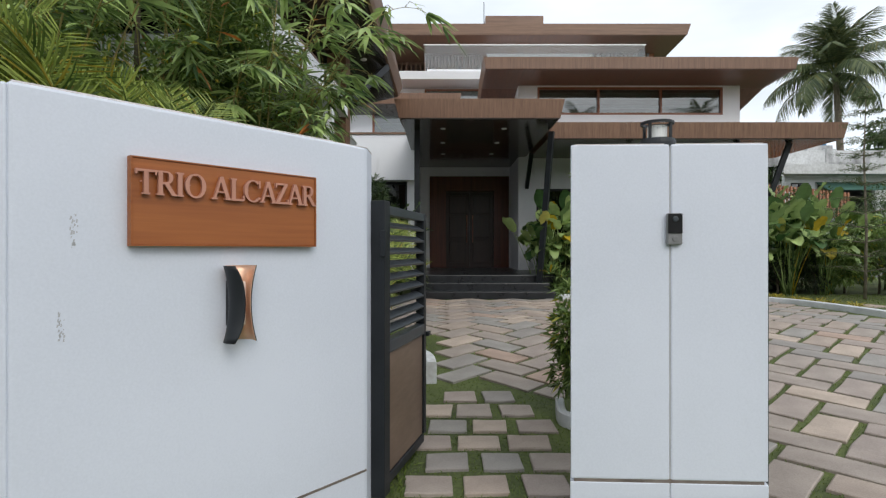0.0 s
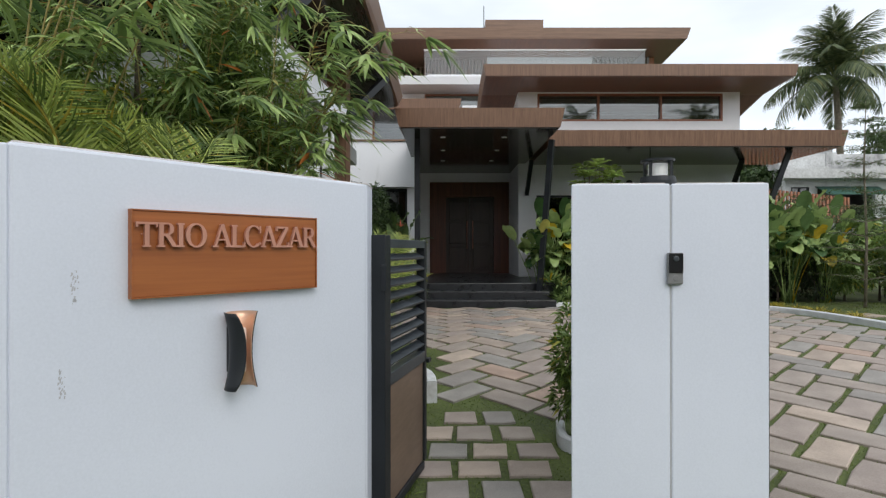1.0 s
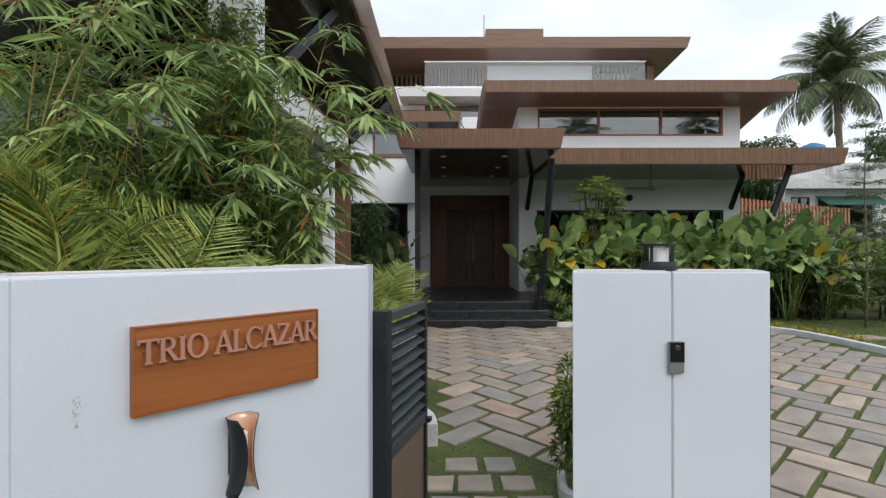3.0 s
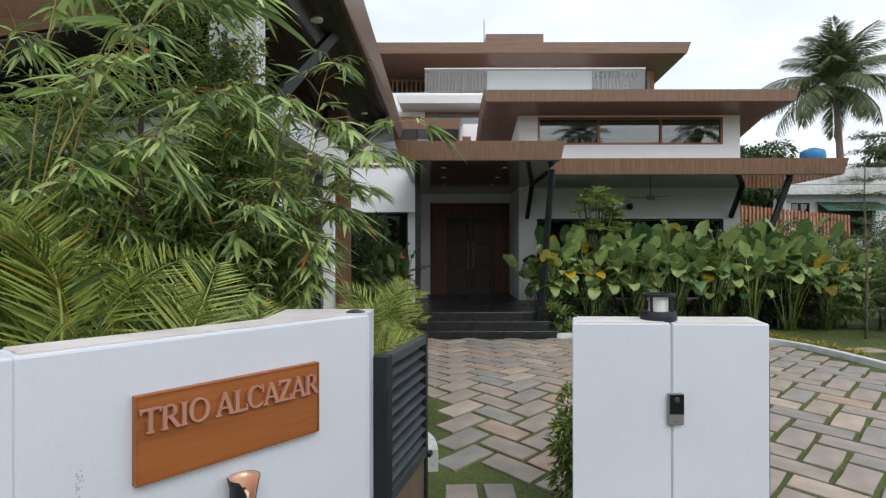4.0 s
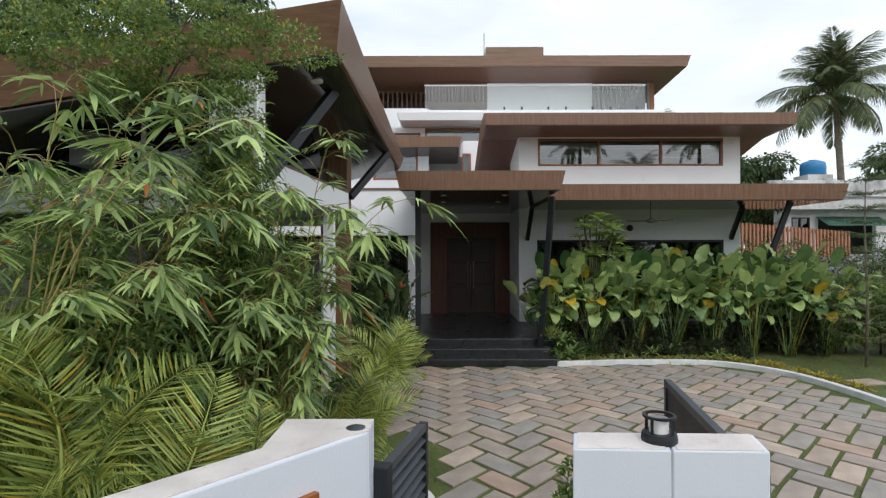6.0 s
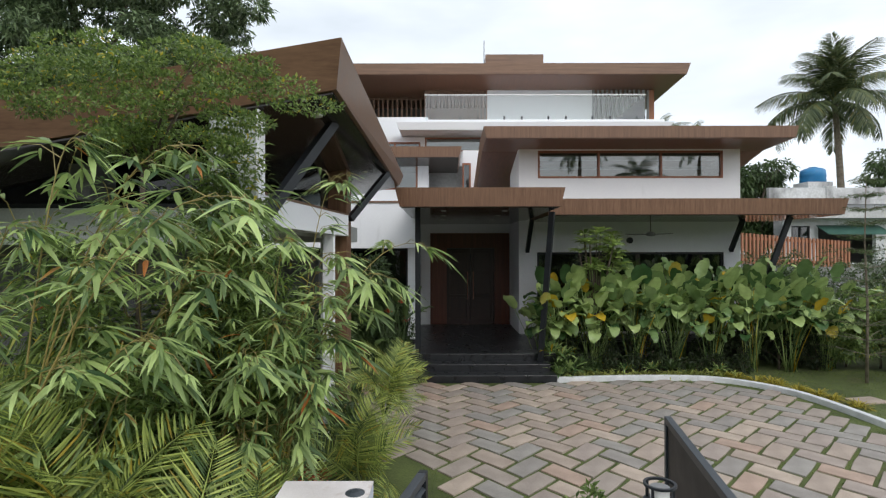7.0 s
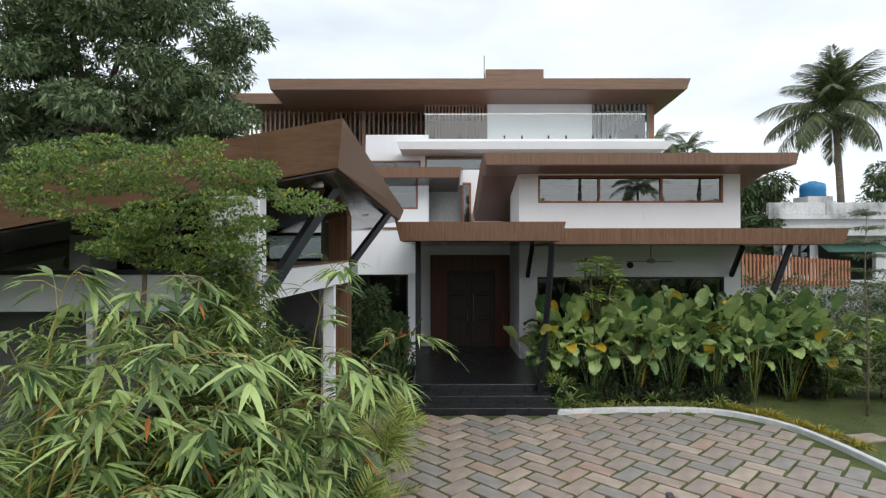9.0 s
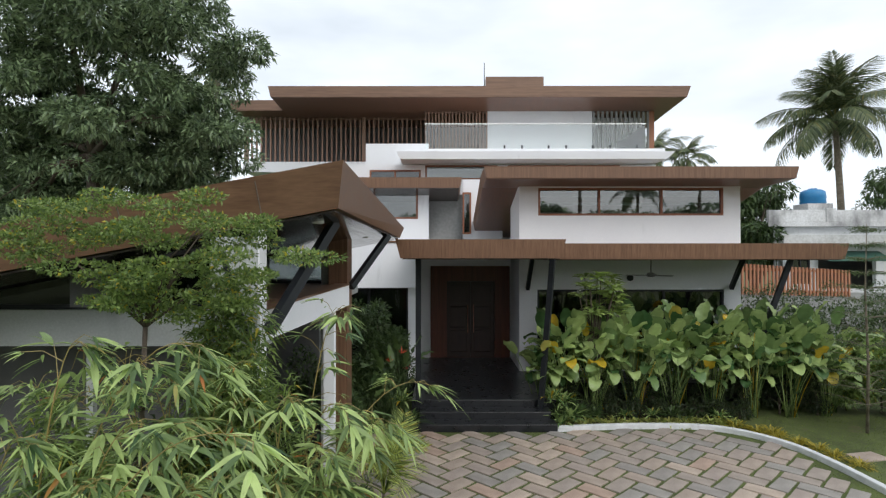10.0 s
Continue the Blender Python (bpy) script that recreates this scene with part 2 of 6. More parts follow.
LEAF_DARK = leaf_mat("dark_shrub_leaf", (0.03, 0.06, 0.02), (0.095, 0.15, 0.045), 0.5, 0.25)
LEAF_FRANGIPANI = leaf_mat("frangipani_leaf", (0.16, 0.25, 0.07), (0.56, 0.68, 0.22), 0.35, 0.35)
# leaf darkened to put the shade under the bed plants into its colour
LEAF_SHADED = leaf_mat("shade_darkened_leaf", (0.012, 0.022, 0.009), (0.05, 0.075, 0.024), 0.5, 0.2)
LEAF_MANGO = leaf_mat("mango_leaf", (0.03, 0.06, 0.027), (0.29, 0.39, 0.20), 0.30, 0.3)
LEAF_TIER = leaf_mat("tiered_tree_leaf", (0.08, 0.14, 0.035), (0.27, 0.37, 0.10), 0.4, 0.4, (0.5, 0.42, 0.05), 0.03)
LEAF_PALM = leaf_mat("coconut_leaflet", (0.05, 0.08, 0.04), (0.21, 0.25, 0.11), 0.45, 0.35, (0.22, 0.20, 0.06), 0.05)
LEAF_SPIDER = leaf_mat("variegated_blade", (0.16, 0.21, 0.04), (0.46, 0.46, 0.13), 0.5, 0.3)
LEAF_GOLD = leaf_mat("golden_blade", (0.22, 0.20, 0.025), (0.50, 0.40, 0.05), 0.5, 0.3)
LEAF_GRASS = leaf_mat("lawn_blade", (0.07, 0.115, 0.02), (0.20, 0.26, 0.055), 0.6, 0.3)
LEAF_FINE = leaf_mat("soft_conifer_leaf", (0.05, 0.09, 0.03), (0.14, 0.19, 0.07), 0.6, 0.3)
LEAF_RED = leaf_mat("red_bract", (0.35, 0.03, 0.02), (0.55, 0.10, 0.03), 0.5, 0.3)
FLOWER_WHITE = leaf_mat("white_petal", (0.7, 0.7, 0.66), (0.82, 0.82, 0.78), 0.6, 0.3)


def stone_mat():
    m = surface("sandstone", (0.252, 0.222, 0.194), (0.382, 0.341, 0.300), 0.8, (3.5, 3.5, 3.5), 8, 30, 0.35)
    n, l = m.node_tree.nodes, m.node_tree.links
    p = n["Principled BSDF"]
    src = p.inputs["Base Color"].links[0].from_socket
    info = n.new("ShaderNodeObjectInfo")
    geo = n.new("ShaderNodeNewGeometry")
    add = n.new("ShaderNodeMath")
    add.operation = "ADD"
    l.new(info.outputs["Random"], add.inputs[0])
    l.new(geo.outputs["Random Per Island"], add.inputs[1])
    fr = n.new("ShaderNodeMath")
    fr.operation = "FRACT"
    l.new(add.outputs[0], fr.inputs[0])
    ramp = n.new("ShaderNodeValToRGB")
    ramp.color_ramp.interpolation = "CONSTANT"
    tones = ((0.0, (1.02, 0.97, 0.95)), (0.2, (1.12, 1.02, 0.96)), (0.38, (0.86, 0.88, 0.91)), (0.52, (1.05, 0.98, 0.97)),
             (0.66, (0.92, 0.96, 0.99)), (0.8, (1.36, 1.24, 1.15)), (0.93, (1.22, 1.0, 0.9)))
    while len(ramp.color_ramp.elements) < len(tones):
        ramp.color_ramp.elements.new(0.5)
    for e, (pos, c) in zip(ramp.color_ramp.elements, tones):
        e.position, e.color = pos, (*c, 1)
    l.new(fr.outputs[0], ramp.inputs["Fac"])
    mu = n.new("ShaderNodeMixRGB")
    mu.blend_type = "MULTIPLY"
    mu.inputs[0].default_value = 1.0
    l.new(src, mu.inputs[1])
    l.new(ramp.outputs["Color"], mu.inputs[2])
    l.new(mu.outputs["Color"], p.inputs["Base Color"])
    return m


STONE = stone_mat()


# ---- building helpers ----
def part(name, bm, material, parent, label="", smooth=False):
    """Links a bmesh (or ready mesh) in world coordinates as one mesh object under a thing or a part."""
    if isinstance(bm, bmesh.types.BMesh):
        bmesh.ops.recalc_face_normals(bm, faces=bm.faces)
        me = bpy.data.meshes.new(name)
        bm.to_mesh(me)
        bm.free()
    else:
        me = bm
    if not me.materials:
        me.materials.append(material)
    if smooth:
        me.polygons.foreach_set("use_smooth", [True] * len(me.polygons))
    ob = new(name, me)
    if parent is not None:
        ob.parent = parent
        if parent.type == "EMPTY":
            ob.matrix_parent_inverse = parent.matrix_basis.inverted()
    if label:
        ob["label"] = label
    return ob


def thing(name, at, label, category, group="", kind=""):
    e = new(name)
    e.empty_display_size = 0.2
    e.matrix_basis = Matrix.Translation(at)
    return tagged(e, label, category, group, kind)


def box(bm, x0, x1, y0, y1, z0, z1):
    v = [bm.verts.new(c) for c in ((x0, y0, z0), (x1, y0, z0), (x1, y1, z0), (x0, y1, z0),
                                   (x0, y0, z1), (x1, y0, z1), (x1, y1, z1), (x0, y1, z1))]
    for f in ((3, 2, 1, 0), (4, 5, 6, 7), (0, 1, 5, 4), (1, 2, 6, 5), (2, 3, 7, 6), (3, 0, 4, 7)):
        bm.faces.new([v[i] for i in f])
    return bm


def hexa(bm, low, high):
    """A solid between two quads, each four corners in the same turning order."""
    a = [bm.verts.new(c) for c in low]
    b = [bm.verts.new(c) for c in high]
    bm.faces.new(a[::-1])
    bm.faces.new(b)
    for i in range(len(a)):
        j = (i + 1) % len(a)
        bm.faces.new((a[i], a[j], b[j], b[i]))
    return bm


def boxm(*dims, bevel=0.0, seg=2):
    bm = box(bmesh.new(), *dims)
    if bevel:
        bmesh.ops.bevel(bm, geom=bm.edges[:], offset=bevel, segments=seg, affect="EDGES", profile=0.5)
    return bm


def beam(bm, a, b, w, h, up=(0, 0, 1)):
    """A bar of section w x h from a to b."""
    a, b = Vector(a), Vector(b)
    d = (b - a).normalized()
    s = d.cross(Vector(up))
    if s.length < 1e-3:
        s = d.cross(Vector((1, 0, 0)))
    s.normalize()
    t = s.cross(d)
    s, t = s * w / 2, t * h / 2
    return hexa(bm, [a - s - t, a + s - t, a + s + t, a - s + t], [b - s - t, b + s - t, b + s + t, b - s + t])


def grid_solid(xs, zs, y0, y1, holes):
    """One connected slab facing y on a grid of lines, without the cells whose middles lie in a hole (x0, x1, z0, z1)."""
    bm = bmesh.new()
    made = {}

    def v(i, k, y):
        if (i, k, y) not in made:
            made[i, k, y] = bm.verts.new((xs[i], y, zs[k]))
        return made[i, k, y]

    def solid(i, k):
        if not (0 <= i < len(xs) - 1 and 0 <= k < len(zs) - 1):
            return False
        x, z = (xs[i] + xs[i + 1]) / 2, (zs[k] + zs[k + 1]) / 2
        return not any(a < x < b and c < z < d for a, b, c, d in holes)

    for i in range(len(xs) - 1):
        for k in range(len(zs) - 1):
            if solid(i, k):
                for y in (y0, y1):
                    bm.faces.new((v(i, k, y), v(i + 1, k, y), v(i + 1, k + 1, y), v(i, k + 1, y)))
                for di, dk, p, q in ((-1, 0, (i, k), (i, k + 1)), (1, 0, (i + 1, k), (i + 1, k + 1)), (0, -1, (i, k), (i + 1, k)), (0, 1, (i, k + 1), (i + 1, k + 1))):
                    if not solid(i + di, k + dk):
                        bm.faces.new((v(*p, y0), v(*q, y0), v(*q, y1), v(*p, y1)))
    return bm


def tube(bm, pts, radii, n=7):
    """A tapered round tube along points."""
    rings = []
    for i, p in enumerate(pts):
        p = Vector(p)
        d = (Vector(pts[min(i + 1, len(pts) - 1)]) - Vector(pts[max(i - 1, 0)])).normalized()
        s = d.cross(Vector((0.3, 0.9, 0.1))).normalized()
        t = s.cross(d)
        r = radii[i] if isinstance(radii, (list, tuple)) else radii
        rings.append([bm.verts.new(p + (s * math.cos(k * 2 * math.pi / n) + t * math.sin(k * 2 * math.pi / n)) * r) for k in range(n)])
    for a, b in zip(rings, rings[1:]):
        for k in range(n):
            bm.faces.new((a[k], a[(k + 1) % n], b[(k + 1) % n], b[k]))
    bm.faces.new(rings[0][::-1])
    bm.faces.new(rings[-1])
    return bm


def lathe(bm, profile, at=(0, 0, 0), n=24):
    """A solid turned round z from (radius, height) pairs."""
    rings = [[bm.verts.new((at[0] + r * math.cos(k * 2 * math.pi / n), at[1] + r * math.sin(k * 2 * math.pi / n), at[2] + z)) for k in range(n)]
             for r, z in profile]
    for a, b in zip(rings, rings[1:]):
        for k in range(n):
            bm.faces.new((a[k], a[(k + 1) % n], b[(k + 1) % n], b[k]))
    bm.faces.new(rings[0][::-1])
    bm.faces.new(rings[-1])
    return bm


def ground_z(y):
    s = min(1.0, max(0.0, (y - 4.2) / 3.6))
    return -0.31 + 0.26 * s - 0.05 * min(1.0, max(0.0, (4.2 - y) / 3.0))


def leaves(name, P, D, N, L, W, mids=((0.3, 1.0), (0.65, 0.8)), droop=0.2, fold=0.15):
    """One mesh of many pointed leaves: base, direction, upper side, length and width of each."""
    P, D, N = (np.asarray(a, float).reshape(-1, 3) for a in (P, D, N))
    k = len(P)
    L, W = np.broadcast_to(L, k).reshape(-1, 1).astype(float), np.broadcast_to(W, k).reshape(-1, 1).astype(float)
    D = D / np.linalg.norm(D, axis=1, keepdims=True)
    S = np.cross(D, N)
    S /= np.linalg.norm(S, axis=1, keepdims=True) + 1e-9
    N = np.cross(S, D)
    down = np.array([[0, 0, -1.0]])
    cols = [P]
    for s, w in mids:
        c = P + D * L * s + down * droop * L * s * s
        cols += [c + S * W * w / 2 + N * fold * W * w, c, c - S * W * w / 2 + N * fold * W * w]
    cols.append(P + D * L + down * droop * L)
    per = len(cols)
    V = np.stack(cols, 1).reshape(-1, 3)
    faces = []
    m = len(mids)
    pattern = [(0, 2, 1), (0, 3, 2)]
    for i in range(m - 1):
        a = 1 + 3 * i
        pattern += [(a, a + 1, a + 4, a + 3), (a + 1, a + 2, a + 5, a + 4)]
    a = 1 + 3 * (m - 1)
    pattern += [(a, a + 1, per - 1), (a + 1, a + 2, per - 1)]
    for i in range(k):
        o = i * per
        faces += [tuple(o + q for q in f) for f in pattern]
    me = bpy.data.meshes.new(name)
    me.from_pydata(V.tolist(), [], faces)
    return me


def join_mesh(name, *meshes):
    """One mesh out of several (with one material)."""
    bm = bmesh.new()
    for me in meshes:
        if isinstance(me, bmesh.types.BMesh):
            tmp = bpy.data.meshes.new("tmp")
            me.to_mesh(tmp)
            me.free()
            me = tmp
        bm.from_mesh(me)
        bpy.data.meshes.remove(me)
    out = bpy.data.meshes.new(name)
    bm.to_mesh(out)
    bm.free()
    return out


def unit(v):
    return v / (np.linalg.norm(v, axis=-1, keepdims=True) + 1e-9)


# ---- ground ----
def build_ground():
    ys = [-600, -60, -8, -1, 1.2] + [1.2 + 0.3 * i for i in range(1, 27)] + [12, 20, 40, 120, 900]
    xs = [-900, -120, -30, -10, -5, 0, 5, 10, 30, 120, 900]
    bm = bmesh.new()
    grid = [[bm.verts.new((x, y, ground_z(y) - 0.012)) for x in xs] for y in ys]
    for a, b in zip(grid, grid[1:]):
        for i in range(len(xs) - 1):
            bm.faces.new((a[i], a[i + 1], b[i + 1], b[i]))
    g = part("ground", bm, GRASS_SOIL, None)
    tagged(g, "green mossy grass and bare soil ground", "ground", kind="structure")
    bm = boxm(-300, 300, -7, -0.6, -0.42, -0.355)
    tagged(part("road", bm, ASPHALT, None), "grey asphalt street outside the gate", "road", kind="structure")


build_ground()


# ---- main house ----
house = thing("house", (3.0, 16.0, 0.0), "white three-storey modern house with brown timber-clad wing roofs", "house")


def window(name, x0, x1, y, z0, z1, splits, frame_mat, glass, parent, t=0.07, behind=None):
    """A framed window facing -y with one pane to each bay."""
    xs = [x0 + (x1 - x0) * s for s in (0, *splits, 1)]
    lines = sorted({x0, x0 + t, x1 - t, x1, *(x - t / 2 for x in xs[1:-1]), *(x + t / 2 for x in xs[1:-1])})
    gaps = [(a + (t if i == 0 else t / 2), b - (t if i == len(xs) - 2 else t / 2), z0 + t, z1 - t) for i, (a, b) in enumerate(zip(xs, xs[1:]))]
    bm = grid_solid(lines, [z0, z0 + t, z1 - t, z1], y - 0.05, y + 0.05, gaps)
    w = part(name, bm, frame_mat, parent)
    for a, b in zip(xs, xs[1:]):
        p = part("pane", boxm(a + t / 2, b - t / 2, y + 0.005, y + 0.015, z0 + t / 2, z1 - t / 2), glass, w)
        p.visible_shadow = False
    if behind:
        d, m = behind
        bm = bmesh.new()
        n = max(8, int((x1 - x0) / 0.07))
        vs = []
        for i in range(n + 1):
            x = x0 + (x1 - x0) * i / n
            yy = y + d + 0.03 * math.sin(i * 2.1)
            vs.append((bm.verts.new((x, yy, z0)), bm.verts.new((x, yy, z1))))
        for a, b in zip(vs, vs[1:]):
            bm.faces.new((a[0], b[0], b[1], a[1]))
        part("curtain", bm, m, w)
    return w


def wall_with_holes(x0, x1, y0, y1, z0, z1, holes):
    """A wall slab facing y with rectangular openings (x0, x1, z0, z1), sorted by x."""
    xs = sorted({x0, x1, *(v for o in holes for v in o[:2])})
    zs = sorted({z0, z1, *(v for o in holes for v in o[2:])})
    return grid_solid(xs, zs, y0, y1, holes)


# right block
part("wall", wall_with_holes(2.18, 8.58, 15.7, 15.95, 0.43, 3.9, [(2.70, 8.10, 0.5, 2.78)]), WHITE, house)
part("wall", wall_with_holes(2.18, 8.58, 15.7, 15.95, 3.9, 6.2, [(2.73, 8.09, 4.92, 5.72)]), WHITE, house)
part("wall", boxm(2.18, 2.4, 15.95, 17.75, 0.43, 6.0), WHITE, house)
part("wall", boxm(8.36, 8.58, 15.95, 24.0, 0.0, 6.0), WHITE, house)
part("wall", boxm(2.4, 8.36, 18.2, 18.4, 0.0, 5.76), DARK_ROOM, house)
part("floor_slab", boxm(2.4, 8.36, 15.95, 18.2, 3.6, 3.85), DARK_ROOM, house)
window("window", 2.73, 8.09, 15.76, 4.92, 5.72, (0.33, 0.667), FRAME_RED, GLASS_WIN, house, 0.06)
# ceiling and white bars added inside for the grey and pale bands in the glass
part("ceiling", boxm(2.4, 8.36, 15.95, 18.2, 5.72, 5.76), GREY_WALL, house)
for y, z0, z1 in ((16.05, 5.50, 5.66), (16.35, 5.28, 5.36), (16.9, 5.06, 5.12)):
    part("pane_bar", boxm(2.42, 8.34, y, y + 0.12, z0, z1), WHITE, house, "pale bar added behind the panes for a bright band")
window("window", 2.70, 8.10, 15.78, 0.5, 2.78, (0.06, 0.36, 0.68), STEEL, GLASS_DARK, house, 0.06, (0.35, CURTAIN))

# wing roof over the right block, rising to the front
def roof_strip(profile, inset, thick):
    """A roof strip along x from (y, left x, right x, underside z) stations, front to back."""
    bm = bmesh.new()
    rings = [[bm.verts.new(c) for c in ((a + inset, y, z), (b - inset, y, z), (b + 0.08 - inset, y, z + thick), (a - 0.06 + inset, y, z + thick))] for y, a, b, z in profile]
    bm.faces.new(rings[0])
    bm.faces.new(rings[-1][::-1])
    for p, q in zip(rings, rings[1:]):
        for k in range(4):
            bm.faces.new((p[k], q[k], q[(k + 1) % 4], p[(k + 1) % 4]))
    return bm


roof = part("wing_roof", roof_strip([(14.4, 1.13, 9.36, 5.82), (16.0, 1.14, 9.42, 5.775), (21.5, 1.16, 9.58, 4.4)], 0.0, 0.315), CLAD_V, house)
part("soffit", roof_strip([(14.43, 1.16, 9.3, 5.800), (16.0, 1.17, 9.38, 5.755), (21.45, 1.19, 9.5, 4.39)], 0.03, 0.014), SOFFIT_RED, roof)

# porch roofs
bm = hexa(bmesh.new(), [(-0.90, 11.1, 3.72), (2.40, 11.1, 3.72), (2.40, 17.7, 3.72), (-0.72, 17.7, 3.72)],
          [(-1.0, 11.08, 4.11), (2.49, 11.08, 4.11), (2.49, 17.7, 4.11), (-0.8, 17.7, 4.11)])
roof = part("porch_roof", bm, CLAD_V, house)
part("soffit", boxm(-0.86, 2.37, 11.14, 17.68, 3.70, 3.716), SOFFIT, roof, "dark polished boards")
for x in (0.0, 1.35):
    for y in (12.0, 13.6, 15.2):
        part("downlight", lathe(bmesh.new(), [(0.06, 3.690), (0.06, 3.699), (0.05, 3.699)], (x, y, 0), 14), DIFFUSER, roof)
bm = hexa(bmesh.new(), [(2.5, 12.95, 3.68), (9.56, 12.95, 3.68), (9.56, 15.7, 3.68), (2.5, 15.7, 3.68)],
          [(2.5, 12.93, 4.06), (9.66, 12.93, 4.06), (9.66, 15.7, 4.06), (2.5, 15.7, 4.06)])
roof = part("porch_roof", bm, CLAD_V, house)
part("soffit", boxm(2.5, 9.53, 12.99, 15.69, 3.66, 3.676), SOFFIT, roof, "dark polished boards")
part("wall", boxm(8.58, 9.5, 15.75, 15.9, 3.7, 4.02), CLAD_V, house)

# porch floor and steps
part("porch_floor", boxm(-0.75, 2.6, 12.62, 17.8, -0.06, 0.43, bevel=0.012), GRANITE, house)
part("step", boxm(-0.55, 2.40, 12.2, 12.615, -0.06, 0.27, bevel=0.012), GRANITE, house)
part("step", boxm(-0.60, 2.46, 11.8, 12.195, -0.06, 0.11, bevel=0.012), GRANITE, house)
part("porch_floor", boxm(2.6, 9.2, 14.3, 15.7, -0.06, 0.42), GRANITE, house)

# door wall and portal
part("wall", wall_with_holes(-0.95, 2.2, 17.76, 18.0, 0.43, 4.0, [(-0.44, 2.16, 0.43, 3.42)]), WHITE, house)
door = part("door", wall_with_holes(-0.43, 2.15, 17.74, 17.95, 0.432, 3.41, [(0.10, 1.66, 0.435, 2.92)]), DOOR_WOOD, house,
            "wide carved dark red teak door portal")
bm = bmesh.new()
box(bm, 0.10, 0.87, 17.84, 17.9, 0.437, 2.91)
part("door_leaf", bm, DOOR_DARK, door)
part("door_leaf", boxm(0.885, 1.655, 17.84, 17.9, 0.437, 2.91), DOOR_DARK, door)
for x0 in (0.2, 0.98):
    for z0, z1 in ((0.6, 1.3), (1.4, 2.1), (2.2, 2.8)):
        part("panel", boxm(x0, x0 + 0.56, 17.82, 17.845, z0, z1, bevel=0.015), DOOR_DARK, door)
for x in (0.78, 0.97):
    bm = tube(bmesh.new(), [(x, 17.76, 1.25), (x, 17.76, 2.15)], 0.016, 8)
    box(bm, x - 0.01, x + 0.01, 17.76, 17.83, 1.3, 1.33)
    box(bm, x - 0.01, x + 0.01, 17.76, 17.83, 2.07, 2.1)
    part("handle", bm, COPPER, door, "long bronze pull handle")
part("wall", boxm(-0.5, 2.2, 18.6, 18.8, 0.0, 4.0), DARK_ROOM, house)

# left white volume over dark glazing, left of the porch
part("wall", boxm(-5.5, -0.76, 14.6, 14.85, 2.9, 4.12), WHITE, house)
part("coping", boxm(-5.5, -0.74, 14.56, 14.88, 4.12, 4.17), CLAD_H, house)
part("wall", boxm(-0.98, -0.76, 14.85, 17.76, 0.43, 4.1), WHITE, house)
part("wall", boxm(-5.5, -0.98, 14.85, 17.7, 2.9, 3.1), WHITE, house)
window("window", -5.4, -0.98, 15.1, 0.43, 2.9, (0.25, 0.5, 0.75), STEEL, GLASS_DARK, house, 0.07, (0.4, CURTAIN))
part("plinth", boxm(-5.5, -0.76, 14.7, 15.2, -0.06, 0.43), GRANITE, house)
part("wall", boxm(-5.5, -5.3, 15.2, 20.0, 0.0, 4.1), DARK_ROOM, house)
part("floor_slab", boxm(-5.3, -0.98, 14.86, 17.8, 3.9, 4.05), WHITE, house)

# second floor, behind: left wing roof with wall and window
bm = hexa(bmesh.new(), [(-5.8, 19.0, 6.13), (0.55, 19.0, 6.13), (0.55, 23.5, 5.5), (-5.8, 23.5, 5.5)],
          [(-5.9, 19.0, 6.50), (0.64, 19.0, 6.50), (0.64, 23.5, 5.9), (-5.9, 23.5, 5.9)])
roof = part("wing_roof", bm, CLAD_V, house)
part("soffit", hexa(bmesh.new(), [(-5.8, 19.03, 6.11), (0.53, 19.03, 6.11), (0.53, 23.4, 5.48), (-5.8, 23.4, 5.48)],
                    [(-5.8, 19.03, 6.126), (0.53, 19.03, 6.126), (0.53, 23.4, 5.494), (-5.8, 23.4, 5.494)]), SOFFIT, roof)
part("wall", wall_with_holes(-5.5, -0.55, 20.0, 20.2, 3.9, 6.1, [(-2.6, -0.95, 5.1, 6.05)]), WHITE, house)
window("window", -2.6, -0.95, 20.06, 5.1, 6.05, (), FRAME_RED, GLASS_WIN, house, 0.07)
# white strip added behind the glass to give the pane its pale band
part("pane_strip", boxm(-2.55, -1.0, 20.35, 20.45, 5.62, 5.75), WHITE, house)
part("wall", boxm(-0.55, 0.72, 20.9, 21.1, 3.9, 6.1), GREY_WALL, house)
part("wall", boxm(0.72, 2.2, 20.3, 20.5, 3.9, 6.6), WHITE, house)
window("window", 0.70, 1.02, 20.2, 4.55, 6.1, (), FRAME_RED, GLASS_DARK, house, 0.06)
part("floor_slab", boxm(-5.5, 2.2, 17.8, 24, 3.75, 3.95), WHITE, house)

# terrace with slab edge and glass balustrade
part("terrace_slab", hexa(bmesh.new(), [(-1.62, 20.14, 7.34), (8.3, 20.14, 7.34), (8.3, 30.0, 7.34), (-1.62, 30.0, 7.34)],
                          [(-1.75, 20.1, 7.62), (8.6, 20.1, 7.62), (8.6, 30.0, 7.62), (-1.75, 30.0, 7.62)]), WHITE, house)
part("terrace_slab", boxm(-0.6, 8.3, 20.3, 30.0, 7.62, 7.76, bevel=0.02), WHITE, house)
part("terrace_slab", boxm(-10.95, -0.62, 29.6, 32.0, 8.3, 8.85), WHITE, house)
part("wall", boxm(-9.6, -0.62, 30.2, 30.5, 0.0, 8.3), WHITE, house)
part("parapet", boxm(-3.2, -0.62, 22.3, 22.5, 7.4, 8.35), WHITE, house)
